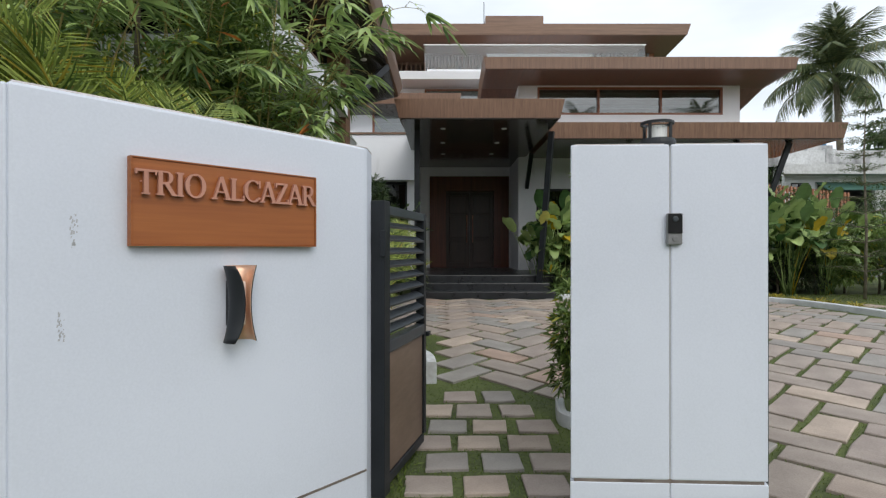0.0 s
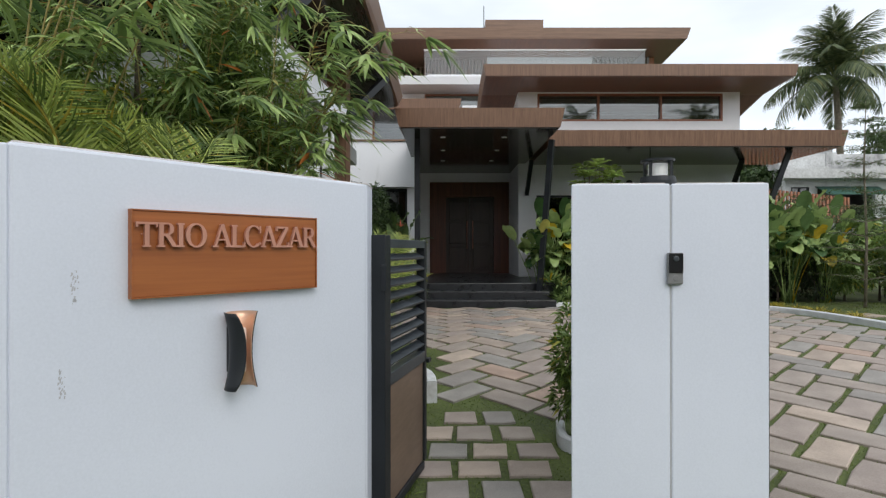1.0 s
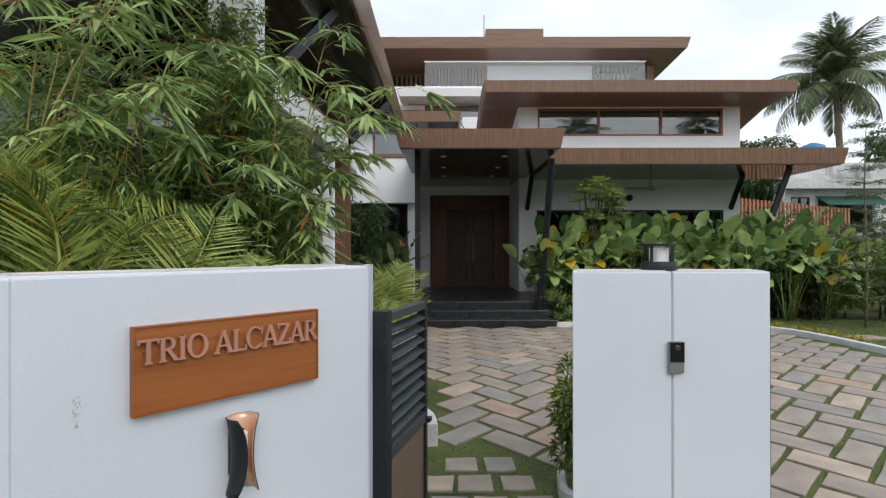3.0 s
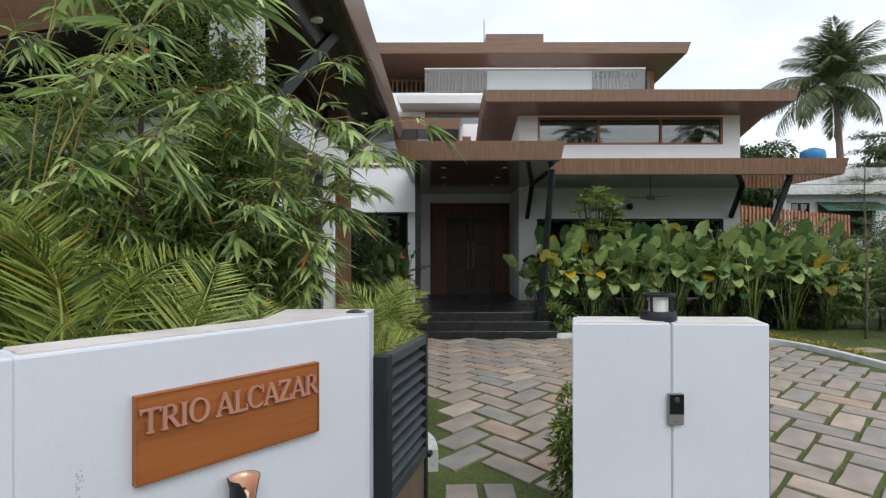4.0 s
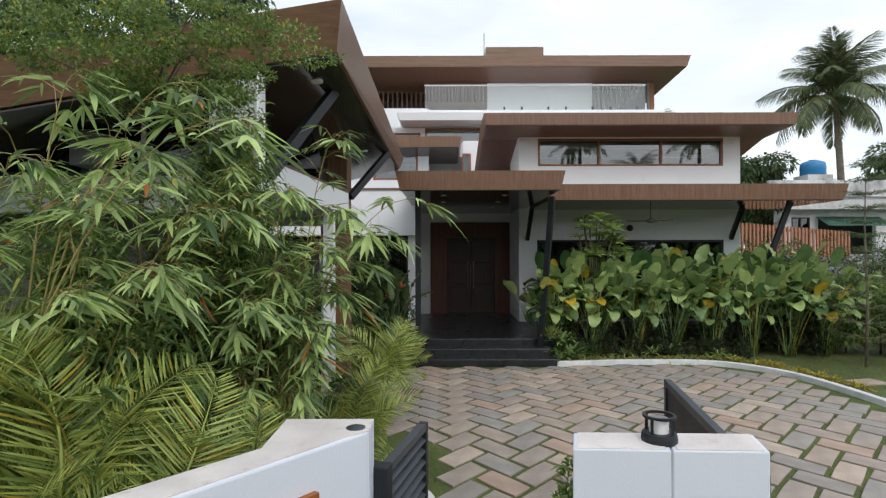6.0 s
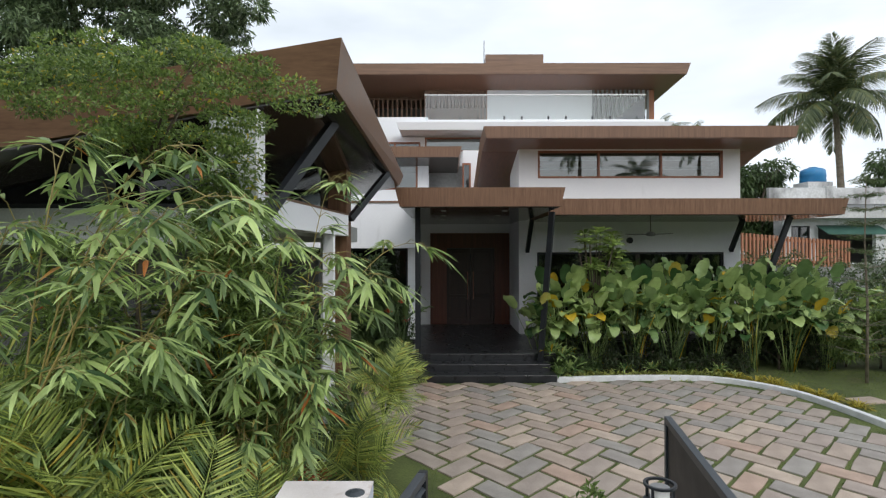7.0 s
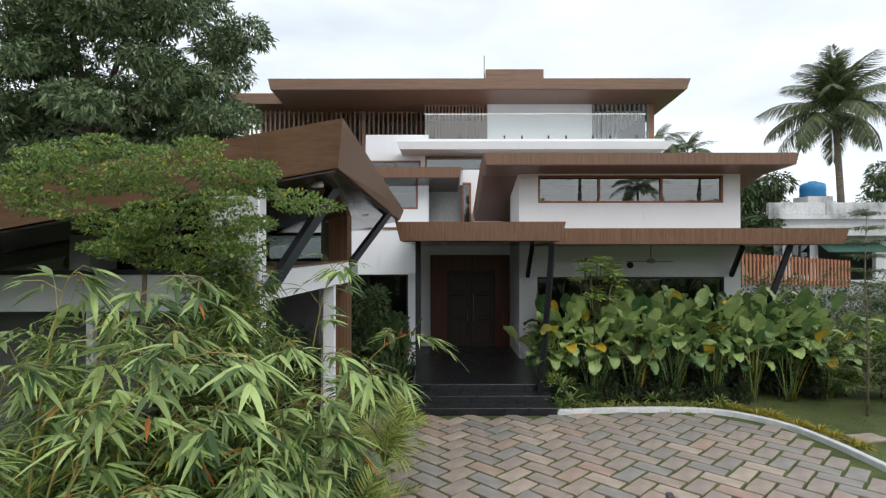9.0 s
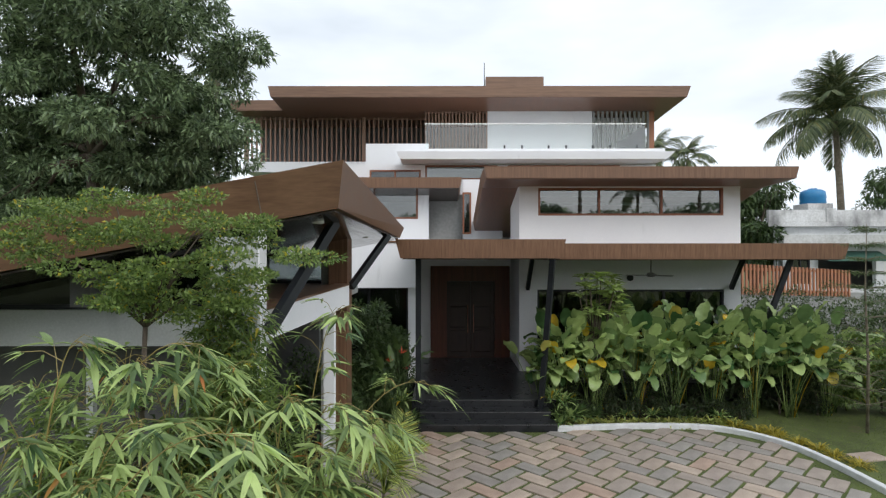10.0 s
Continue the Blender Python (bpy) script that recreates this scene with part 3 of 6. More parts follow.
part("wall", wall_with_holes(-5.5, 8.3, 21.2, 21.4, 3.9, 7.3, [(-2.9, -0.9, 6.7, 7.1), (-0.72, 2.1, 6.72, 7.28), (2.5, 6.9, 6.9, 7.28)]), WHITE, house)
window("window", -2.9, -0.9, 21.26, 6.7, 7.1, (0.5,), FRAME_RED, GLASS_DARK, house, 0.06)
window("window", -0.72, 2.1, 21.26, 6.72, 7.28, (), FRAME_RED, GLASS_WIN, house, 0.06)
# another added white strip, for the pale band in this pane
part("pane_strip", boxm(-0.7, 2.08, 21.5, 21.6, 7.0, 7.12), WHITE, house)
window("window", 2.5, 6.9, 21.26, 6.9, 7.28, (0.5,), FRAME_RED, GLASS_WIN, house, 0.06)
rail = part("balustrade", boxm(-0.72, 7.62, 20.38, 20.44, 8.69, 8.73, bevel=0.008), STEEL_GREY, house, "frameless glass balustrade with a slim rail")
rail.data.materials[0] = DIFFUSER
for i in range(5):
    x = -0.7 + i * 1.66
    p = part("pane", boxm(x + 0.01, x + 1.65, 20.402, 20.414, 7.77, 8.69), GLASS_RAIL, rail)
    p.visible_shadow = False
    part("clamp", boxm(x + 0.3, x + 0.36, 20.38, 20.44, 7.76, 7.9), STEEL_GREY, rail)
    part("clamp", boxm(x + 1.3, x + 1.36, 20.38, 20.44, 7.76, 7.9), STEEL_GREY, rail)
p = part("pane", boxm(7.6, 7.612, 20.45, 24.0, 7.77, 8.69), GLASS_RAIL, rail)
p.visible_shadow = False

# top floor: white wall, slat screens, roof
part("wall", boxm(2.34, 7.9, 28.8, 29.05, 7.6, 11.4), WHITE, house)
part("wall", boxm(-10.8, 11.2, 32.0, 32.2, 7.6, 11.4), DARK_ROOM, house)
part("wall", boxm(7.9, 10.9, 29.8, 30.0, 7.6, 11.3), WHITE, house)
part("column", boxm(10.9, 11.2, 28.8, 29.1, 7.7, 11.4), FENCE_WOOD, house)
part("column", boxm(-4.5, -4.3, 29.9, 30.1, 8.8, 11.4), SLAT_WOOD, house)
part("column", boxm(-11.0, -10.8, 29.9, 30.1, 8.8, 11.4), SLAT_WOOD, house)


def slats(x0, x1, step, y, z0, z1, w, d, material, parent):
    bm = boxm(-w / 2, w / 2, -d / 2, d / 2, z0, z1)
    me = bpy.data.meshes.new("slat")
    bm.to_mesh(me)
    bm.free()
    me.materials.append(material)
    for i in range(int((x1 - x0) / step + 0.5) + 1):
        s = part("slat", me, material, parent)
        s.location = (x0 + i * step, y, 0)


screen = part("slat_screen", boxm(-1.0, 2.34, 28.87, 28.93, 11.3, 11.4), SLAT_WOOD, house, "vertical timber slat screen")
slats(-0.95, 2.3, 0.18, 28.8, 7.76, 11.4, 0.08, 0.12, SLAT_WOOD, screen)
screen = part("slat_screen", boxm(7.9, 10.8, 28.87, 28.93, 11.3, 11.4), SLAT_WOOD, house, "vertical pale slat screen")
slats(7.98, 10.75, 0.24, 28.8, 7.76, 11.4, 0.10, 0.12, GREY_WALL, screen)
screen = part("slat_screen", boxm(-10.8, -1.0, 30.07, 30.13, 11.25, 11.35), SLAT_WOOD, house, "vertical timber slat screen")
slats(-10.6, -1.1, 0.26, 30.0, 8.85, 11.4, 0.08, 0.12, SLAT_WOOD, screen)
bm = hexa(bmesh.new(), [(-8.47, 26.5, 11.50), (11.92, 26.5, 11.50), (12.1, 32.4, 11.3), (-8.6, 32.4, 11.3)],
          [(-8.59, 26.48, 12.03), (12.1, 26.48, 12.03), (12.28, 32.4, 11.8), (-8.72, 32.4, 11.8)])
roof = part("top_roof", bm, CLAD_H, house)
part("soffit", hexa(bmesh.new(), [(-8.4, 26.53, 11.475), (11.87, 26.53, 11.475), (12.05, 32.3, 11.275), (-8.5, 32.3, 11.275)],
                    [(-8.4, 26.53, 11.493), (11.87, 26.53, 11.493), (12.05, 32.3, 11.295), (-8.5, 32.3, 11.295)]), SOFFIT_RED, roof)
part("roof_cap", boxm(2.13, 5.03, 27.2, 29.0, 11.9, 12.72), CLAD_H, house)
part("top_roof", hexa(bmesh.new(), [(-11.5, 29.0, 11.5), (-8.3, 29.0, 11.5), (-8.3, 32.4, 11.2), (-11.5, 32.4, 11.2)],
                      [(-11.75, 28.98, 12.05), (-8.2, 28.98, 12.05), (-8.2, 32.4, 11.7), (-11.75, 32.4, 11.7)]), CLAD_H, house)
part("aerial", tube(bmesh.new(), [(2.05, 27.2, 12.1), (2.05, 27.2, 13.4)], 0.02, 6), STEEL_GREY, house)

# struts and posts of steel
for a, b in (((2.46, 12.3, 3.7), (2.2, 12.45, 0.2)), ((-0.58, 12.2, 3.7), (-0.58, 12.2, 0.43)), ((2.44, 15.0, 3.66), (2.41, 15.66, 2.8)),
             ((8.18, 14.85, 3.66), (8.28, 15.66, 2.82)), ((8.55, 13.4, 3.66), (7.3, 13.6, 0.0))):
    part("strut", beam(bmesh.new(), a, b, 0.10, 0.12), STEEL, house, "black steel strut")

# ---- left wing, close to the gate ----
wing = thing("side_wing", (-4.0, 8.0, -0.2), "white side wing with upper balcony and sloping brown roof", "house")
# pier front takes the darkened white, its side plain white: lit side painted
part("wall", boxm(-2.04, -1.63, 4.70, 4.88, -0.4, 3.96), WHITE_SHADED, wing)
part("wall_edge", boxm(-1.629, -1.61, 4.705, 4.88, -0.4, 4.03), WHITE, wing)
part("wall", boxm(-8.0, -1.83, 5.55, 5.75, 2.87, 3.24), WHITE_SHADED, wing)
part("beam", hexa(bmesh.new(), [(-1.80, 4.885, 3.03), (-1.612, 4.885, 3.03), (-1.44, 8.2, 3.03), (-1.63, 8.2, 3.03)],
                  [(-1.80, 4.885, 3.30), (-1.612, 4.885, 3.30), (-1.44, 8.2, 3.34), (-1.63, 8.2, 3.34)]), WHITE, wing)
part("sill", hexa(bmesh.new(), [(-1.82, 4.885, 3.303), (-1.605, 4.885, 3.303), (-1.433, 8.2, 3.343), (-1.65, 8.2, 3.343)],
                  [(-1.82, 4.885, 3.325), (-1.605, 4.885, 3.325), (-1.433, 8.2, 3.365), (-1.65, 8.2, 3.365)]), CLAD_Y, wing)
part("floor_slab", boxm(-8.0, -1.83, 5.755, 11.5, 3.0, 3.298), WHITE_SHADED, wing)
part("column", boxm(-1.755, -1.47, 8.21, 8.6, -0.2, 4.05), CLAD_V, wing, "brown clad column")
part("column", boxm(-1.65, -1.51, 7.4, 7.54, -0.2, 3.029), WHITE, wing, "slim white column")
part("column", boxm(-3.70, -3.63, 5.6, 5.67, -0.4, 2.868), WHITE_SHADED, wing, "slim white column")
part("balcony_floor", hexa(bmesh.new(), [(-3.4, 5.76, 3.302), (-1.76, 5.76, 3.302), (-1.61, 8.75, 3.302), (-3.4, 8.75, 3.302)], [(-3.4, 5.76, 3.335), (-1.76, 5.76, 3.335), (-1.61, 8.75, 3.335), (-3.4, 8.75, 3.335)]), CLAD_Y, wing, "brown boarded balcony floor")
part("column", boxm(-1.93, -1.76, 8.5, 8.7, -0.2, 3.95), WHITE, wing, "slim white column")
win = window("window", -2.9, -1.94, 8.8, 3.336, 3.8, (), STEEL, GLASS_WIN, wing, 0.05)
# dark backing and near-black pane stand in for the wing's unlit inside
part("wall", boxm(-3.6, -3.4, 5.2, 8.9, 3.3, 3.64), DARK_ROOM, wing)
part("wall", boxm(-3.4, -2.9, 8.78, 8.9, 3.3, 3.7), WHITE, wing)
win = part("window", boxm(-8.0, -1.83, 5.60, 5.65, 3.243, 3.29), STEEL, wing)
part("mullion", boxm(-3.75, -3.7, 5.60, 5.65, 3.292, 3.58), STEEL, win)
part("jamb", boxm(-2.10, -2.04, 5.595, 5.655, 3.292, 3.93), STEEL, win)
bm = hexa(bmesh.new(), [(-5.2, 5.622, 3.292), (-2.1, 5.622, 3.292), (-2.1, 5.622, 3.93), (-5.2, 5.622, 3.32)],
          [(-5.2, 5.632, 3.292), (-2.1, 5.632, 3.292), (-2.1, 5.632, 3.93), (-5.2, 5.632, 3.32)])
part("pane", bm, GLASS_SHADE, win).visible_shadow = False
# dark wall colour stands in for the shade under the wing
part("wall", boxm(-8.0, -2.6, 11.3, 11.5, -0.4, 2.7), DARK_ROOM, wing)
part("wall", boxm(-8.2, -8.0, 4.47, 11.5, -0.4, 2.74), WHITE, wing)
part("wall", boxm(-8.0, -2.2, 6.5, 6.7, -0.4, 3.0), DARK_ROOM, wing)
low = [(-8.5, 4.12, 2.72), (-0.94, 4.74, 4.21), (-0.9, 11.02, 4.14), (-8.5, 12.0, 2.7)]
bm = hexa(bmesh.new(), low, [(-8.5, 4.0, 3.06), (-0.87, 4.6, 4.61), (-0.82, 11.07, 4.34), (-8.5, 12.0, 3.0)])
roof = part("wing_roof", bm, CLAD_H, wing)
mid = Vector((-3.5, 7.5, 3.5))
inner = [Vector(q) + Vector((mid.x - q[0], mid.y - q[1], 0)).normalized() * 0.05 for q in low]
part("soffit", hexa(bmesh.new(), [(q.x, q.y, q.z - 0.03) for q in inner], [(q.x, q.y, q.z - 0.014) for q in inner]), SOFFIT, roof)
part("joint", beam(bmesh.new(), (-1.60, 4.54, 4.42), (-1.58, 4.685, 4.09), 0.008, 0.006), GROOVE, roof)
part("joint", beam(bmesh.new(), (-2.71, 4.455, 4.20), (-2.69, 4.597, 3.89), 0.008, 0.006), GROOVE, roof)
part("downlight", lathe(bmesh.new(), [(0.0, 4.105), (0.045, 4.105), (0.06, 4.11), (0.06, 4.15)], (-1.24, 5.28, 0), 14), DIFFUSER, roof)
part("downlight", lathe(bmesh.new(), [(0.0, 4.065), (0.045, 4.065), (0.06, 4.07), (0.06, 4.12)], (-1.28, 8.7, 0), 14), DIFFUSER, roof)
for a, b in (((-1.56, 4.80, 3.13), (-1.16, 5.72, 4.15)), ((-1.44, 8.35, 3.3), (-0.95, 9.2, 4.13)), ((-1.70, 4.66, 3.08), (-1.90, 4.66, 3.75))):
    part("strut", beam(bmesh.new(), a, b, *((0.08, 0.10) if a[0] > -1.6 else (0.04, 0.04))), STEEL, wing, "black steel strut")

# ---- gate wall, pillar ----
A, B = Vector((-1.31, 1.634, 0)), Vector((-0.385, 2.735, 0))
ALONG = (B - A).normalized()
OUT = Vector((ALONG.y, -ALONG.x, 0))
WALL_TURN = math.degrees(math.atan2(ALONG.y, ALONG.x))
WALL_LEN = (B - A).length


def on_wall(s, out, z):
    return A + ALONG * s + OUT * out + Vector((0, 0, z))


def wall_frame(s, out, z):
    """Local x along the wall, y into it, z up."""
    return Matrix.Translation(on_wall(s, out, z)) @ pose(0, 0, 0, 0, 0, WALL_TURN)


gate_wall = thing("compound_wall", (-0.85, 2.2, -0.35), "white painted compound wall with weathered coping", "wall", kind="structure")
bm = boxm(0, WALL_LEN, 0, 0.2, -0.4, 1.55, bevel=0.012)
bmesh.ops.transform(bm, matrix=wall_frame(0, 0, 0), verts=bm.verts)
part("wall_leaf", bm, WHITE_GATE, gate_wall)
bm = boxm(-0.9, -0.004, 0.0, 0.2, -0.4, 1.545, bevel=0.008)
bmesh.ops.transform(bm, matrix=Matrix.Translation(A) @ pose(0, 0, 0, 0, 0, 20), verts=bm.verts)
part("wall_leaf", bm, WHITE_GATE, gate_wall)
bm = boxm(0.0, WALL_LEN - 0.002, -0.003, 0.01, -0.005, 0.006)
bmesh.ops.transform(bm, matrix=wall_frame(0, 0, -0.072), verts=bm.verts)
part("groove", bm, GROOVE, gate_wall, "dirty recessed line above the skirting")

poly = [(-0.386, 2.745), (-0.386, 2.93), (-0.86, 2.93), (-0.85, 2.42), (-0.62, 2.5)]
part("wall_pier", hexa(bmesh.new(), [(x, y, -0.4) for x, y in poly], [(x, y, 1.548) for x, y in poly]), WHITE_GATE, gate_wall)
part("coping", hexa(bmesh.new(), [(x * 0.995, y - 0.004, 1.549) for x, y in poly], [(x * 0.995, y - 0.004, 1.553) for x, y in poly]), COPING, gate_wall)
bm = boxm(0.012, WALL_LEN - 0.2, 0.012, 0.19, 1.5505, 1.556)
bmesh.ops.transform(bm, matrix=wall_frame(0, 0, 0), verts=bm.verts)
part("coping", bm, COPING, gate_wall)
pillar = thing("gate_pillar", (1.05, 2.65, -0.35), "broad white gate pillar with a vertical groove", "pillar", kind="structure")


def pillar_block(s0, s1, z0, z1, grow=0.0, bevel=0.007):
    """A slice of the skewed pillar between two fractions of its width."""
    fl, fr, br, bl = Vector((0.598, 2.545, 0)), Vector((1.498, 2.50, 0)), Vector((1.555, 2.745, 0)), Vector((0.655, 2.775, 0))
    q = [fl.lerp(fr, s0), fl.lerp(fr, s1), bl.lerp(br, s1), bl.lerp(br, s0)]
    mid = sum(q, Vector()) / 4
    q = [p + (p - mid).normalized() * grow for p in q]
    bm = hexa(bmesh.new(), [(p.x, p.y, z0) for p in q], [(p.x, p.y, z1) for p in q])
    if bevel:
        bmesh.ops.bevel(bm, geom=bm.edges[:], offset=bevel, segments=2, affect="EDGES", profile=0.5)
    return bm


for s0, s1 in ((0.0, 0.503), (0.512, 1.0)):
    part("pillar_leaf", pillar_block(s0, s1, -0.035, 1.527), WHITE_GATE, pillar)
    part("skirting", pillar_block(s0, s1, -0.42, -0.048, 0.002, 0.004), WHITE_GATE, pillar)
    part("coping", pillar_block(s0 + 0.012, s1 - 0.012, 1.5275, 1.531, -0.012, 0), COPING, pillar)
part("groove", pillar_block(0.502, 0.513, -0.42, 1.515, -0.006, 0), GROOVE_LIGHT, pillar)
part("groove", pillar_block(0.01, 0.99, -0.05, -0.03, -0.008, 0), GROOVE, pillar)

# scuff marks on the wall
for s0, z0, dz in ((0.170, 1.095, 0.06), (0.131, 0.79, 0.045)):
    bm = bmesh.new()
    rr = random.Random(int(z0 * 100))
    for _ in range(26):
        a, c, w = s0 + rr.gauss(0, 0.006), z0 + rr.uniform(-dz, dz), rr.uniform(0.001, 0.0035)
        k = rr.uniform(0.6, 2.2)
        bm.faces.new([bm.verts.new(q) for q in ((a - w, 0, c - w * k), (a + w * 0.6, 0, c - w * 0.8 * k), (a + w, 0, c + w * k), (a - w * 0.5, 0, c + w * 1.3 * k))])
    bmesh.ops.transform(bm, matrix=wall_frame(0, 0.0006, 0), verts=bm.verts)
    tagged(part("scuff_mark", bm, GROOVE_LIGHT, gate_wall), kind="stuff")

# ---- name board ----
board = thing("name_board", on_wall(0.34, 0.02, 1.2), "teak name board with raised copper letters on the wall", "sign")
bm = boxm(0.335, 1.10, -0.03, -0.002, 1.055, 1.358, bevel=0.003)
part("backboard", bm, SIGN_WOOD, board).matrix_parent_inverse = board.matrix_basis.inverted() @ wall_frame(0, 0, 0)
bm = bmesh.new()
for d in ((0.330, 1.105, 1.358, 1.363), (0.330, 1.105, 1.050, 1.055), (0.330, 0.335, 1.055, 1.358), (1.10, 1.105, 1.055, 1.358)):
    box(bm, d[0], d[1], -0.034, -0.002, d[2], d[3])
part("rim", bm, SIGN_WOOD, board).matrix_parent_inverse = board.matrix_basis.inverted() @ wall_frame(0, 0, 0)


def letter(ch, s, z, size, parent):
    """A raised serif capital made of thick and thin strokes."""
    bm = bmesh.new()
    tk, tn, sf = 0.175, 0.095, 0.07
    step = [0]

    def bar(x0, y0, x1, y1, w):
        dx, dy = x1 - x0, y1 - y0
        q = math.hypot(dx, dy)
        nx, ny = -dy / q * w / 2, dx / q * w / 2
        step[0] += 1
        d = -0.013 - 0.0002 * step[0]
        c = [(x0 - nx, y0 - ny), (x1 - nx, y1 - ny), (x1 + nx, y1 + ny), (x0 + nx, y0 + ny)]
        hexa(bm, [(a * size, 0, b * size) for a, b in c], [(a * size, d, b * size) for a, b in c])

    def arc(cx, cy, rx, ry, a0, a1, thick=tk, n=22):
        step[0] += 1
        d = -0.013 - 0.0002 * step[0]
        ring = []
        for k in range(n + 1):
            a = radians(a0 + (a1 - a0) * k / n)
            w = tn + (thick - tn) * math.cos(a) ** 2
            o = (cx + rx * math.cos(a), cy + ry * math.sin(a))
            i = (cx + (rx - w) * math.cos(a), cy + (ry - w * 0.75) * math.sin(a))
            ring.append([bm.verts.new((p[0] * size, y, p[1] * size)) for p, y in ((o, 0), (o, d), (i, d), (i, 0))])
        for p, q in zip(ring, ring[1:]):
            for k in range(4):
                bm.faces.new((p[k], p[(k + 1) % 4], q[(k + 1) % 4], q[k]))
        if abs(a1 - a0) < 359:
            bm.faces.new(ring[0])
            bm.faces.new(ring[-1][::-1])

    def serif(x, y, half=0.15):
        bar(x - half, y, x + half, y, sf)

    lo, hi = sf / 2, 1 - sf / 2
    if ch == "T":
        bar(0.42, 0, 0.42, 1, tk), bar(0.03, hi - 0.01, 0.81, hi - 0.01, tn), serif(0.42, lo)
        bar(0.05, 0.80, 0.05, 0.98, sf), bar(0.79, 0.80, 0.79, 0.98, sf)
    elif ch == "R":
        bar(0.2, 0, 0.2, 1, tk), serif(0.2, lo), bar(0.05, hi, 0.45, hi, sf), bar(0.2, 0.5, 0.45, 0.5, tn)
        arc(0.43, 0.74, 0.27, 0.26, -90, 90), bar(0.42, 0.5, 0.72, 0.04, tk * 0.9), bar(0.66, lo, 0.86, lo, sf)
    elif ch == "I":
        bar(0.2, 0, 0.2, 1, tk), serif(0.2, lo), serif(0.2, hi)
    elif ch == "O":
        arc(0.47, 0.5, 0.45, 0.52, 0, 360, n=36)
    elif ch == "A":
        bar(0.42, 1.0, 0.12, 0.03, tn), bar(0.42, 1.0, 0.75, 0.03, tk), bar(0.2, 0.33, 0.66, 0.33, sf), serif(0.12, lo, 0.13), serif(0.75, lo, 0.15)
    elif ch == "L":
        bar(0.2, 0, 0.2, 1, tk), serif(0.2, hi), bar(0.05, lo, 0.7, lo, tn), bar(0.69, 0.02, 0.69, 0.25, sf)
    elif ch == "C":
        arc(0.47, 0.5, 0.45, 0.52, 48, 312, n=30), bar(0.80, 0.66, 0.80, 1.0, sf), bar(0.78, 0.14, 0.82, 0.22, sf)
    elif ch == "Z":
        bar(0.05, hi - 0.01, 0.68, hi - 0.01, tn), bar(0.03, lo + 0.01, 0.7, lo + 0.01, tn), bar(0.12, 0.05, 0.61, 0.95, tk * 0.9)
        bar(0.06, 0.78, 0.06, 0.98, sf), bar(0.7, 0.02, 0.7, 0.24, sf)
    bmesh.ops.transform(bm, matrix=wall_frame(s, 0.036, z), verts=bm.verts)
    part("letter", bm, COPPER, parent)
    bm = boxm(0.25 * size, 0.3 * size, -0.001, 0.0065, 0.5 * size, 0.55 * size)
    bmesh.ops.transform(bm, matrix=wall_frame(s, 0.036, z), verts=bm.verts)
    part("letter_pin", bm, COPPER, parent)


text_x = 0.338
for ch, adv in (("T", 0.84), ("R", 0.86), ("I", 0.42), ("O", 1.0), (" ", 0.30), ("A", 0.88), ("L", 0.76), ("C", 0.90), ("A", 0.88), ("Z", 0.76), ("A", 0.88), ("R", 0.86)):
    if ch != " ":
        letter(ch, text_x, 1.231, 0.087, board)
    text_x += adv * 0.0800

# ---- wall lamp: curved black shell with copper inside ----
lamp = thing("wall_lamp", on_wall(0.72, 0.03, 0.85), "black curved wall lamp with copper-coloured inside", "wall lamp")


def shell(material_name, material, r_off, a0, a1, recede=0.0):
    bm = bmesh.new()
    n, m, h = 12, 14, 0.30
    rows_out, rows_in = [], []
    for j in range(m + 1):
        up = j / m
        f = up * 2 - 1
        r = 0.038 + 0.020 * f * f + r_off
        out, inn = [], []
        for i in range(n + 1):
            a = radians(a0 + (a1 - recede * f * f - a0) * i / n)
            for lst, rr in ((out, r), (inn, r - 0.003)):
                lst.append(bm.verts.new((rr * math.cos(a), -0.05 + rr * math.sin(a), h * (up - 0.5))))
        rows_out.append(out)
        rows_in.append(inn)
    for rows in (rows_out, rows_in):
        for p, q in zip(rows, rows[1:]):
            for i in range(n):
                bm.faces.new((p[i], p[i + 1], q[i + 1], q[i]))
    for i in range(n):
        bm.faces.new((rows_out[0][i], rows_out[0][i + 1], rows_in[0][i + 1], rows_in[0][i]))
        bm.faces.new((rows_out[-1][i], rows_out[-1][i + 1], rows_in[-1][i + 1], rows_in[-1][i]))
    for j in range(m):
        for i in (0, n):
            bm.faces.new((rows_out[j][i], rows_out[j + 1][i], rows_in[j + 1][i], rows_in[j][i]))
    bmesh.ops.transform(bm, matrix=wall_frame(0.72, 0.012, 0.825), verts=bm.verts)
    return part(material_name, bm, material, lamp, smooth=True)


shell("outer_shell", STEEL, 0.006, 140, 266, 44.0)
shell("rim", STEEL, 0.0035, -33, 50)
shell("inner_shell", COPPER_IN, 0.0, -32, 262, 44.0)
bm = lathe(bmesh.new(), [(0.017, -0.088), (0.021, -0.082), (0.021, 0.082), (0.017, 0.088)], (0, -0.045, 0), 20)
bmesh.ops.transform(bm, matrix=wall_frame(0.72, 0.012, 0.825), verts=bm.verts)
part("lamp_core", bm, LAMP_PALE, lamp, "pale copper lamp tube", smooth=True)
bm = boxm(-0.03, 0.03, -0.03, 0.0, -0.09, 0.09, bevel=0.004)
bmesh.ops.transform(bm, matrix=wall_frame(0.72, 0.0, 0.825), verts=bm.verts)
part("wall_box", bm, STEEL, lamp)

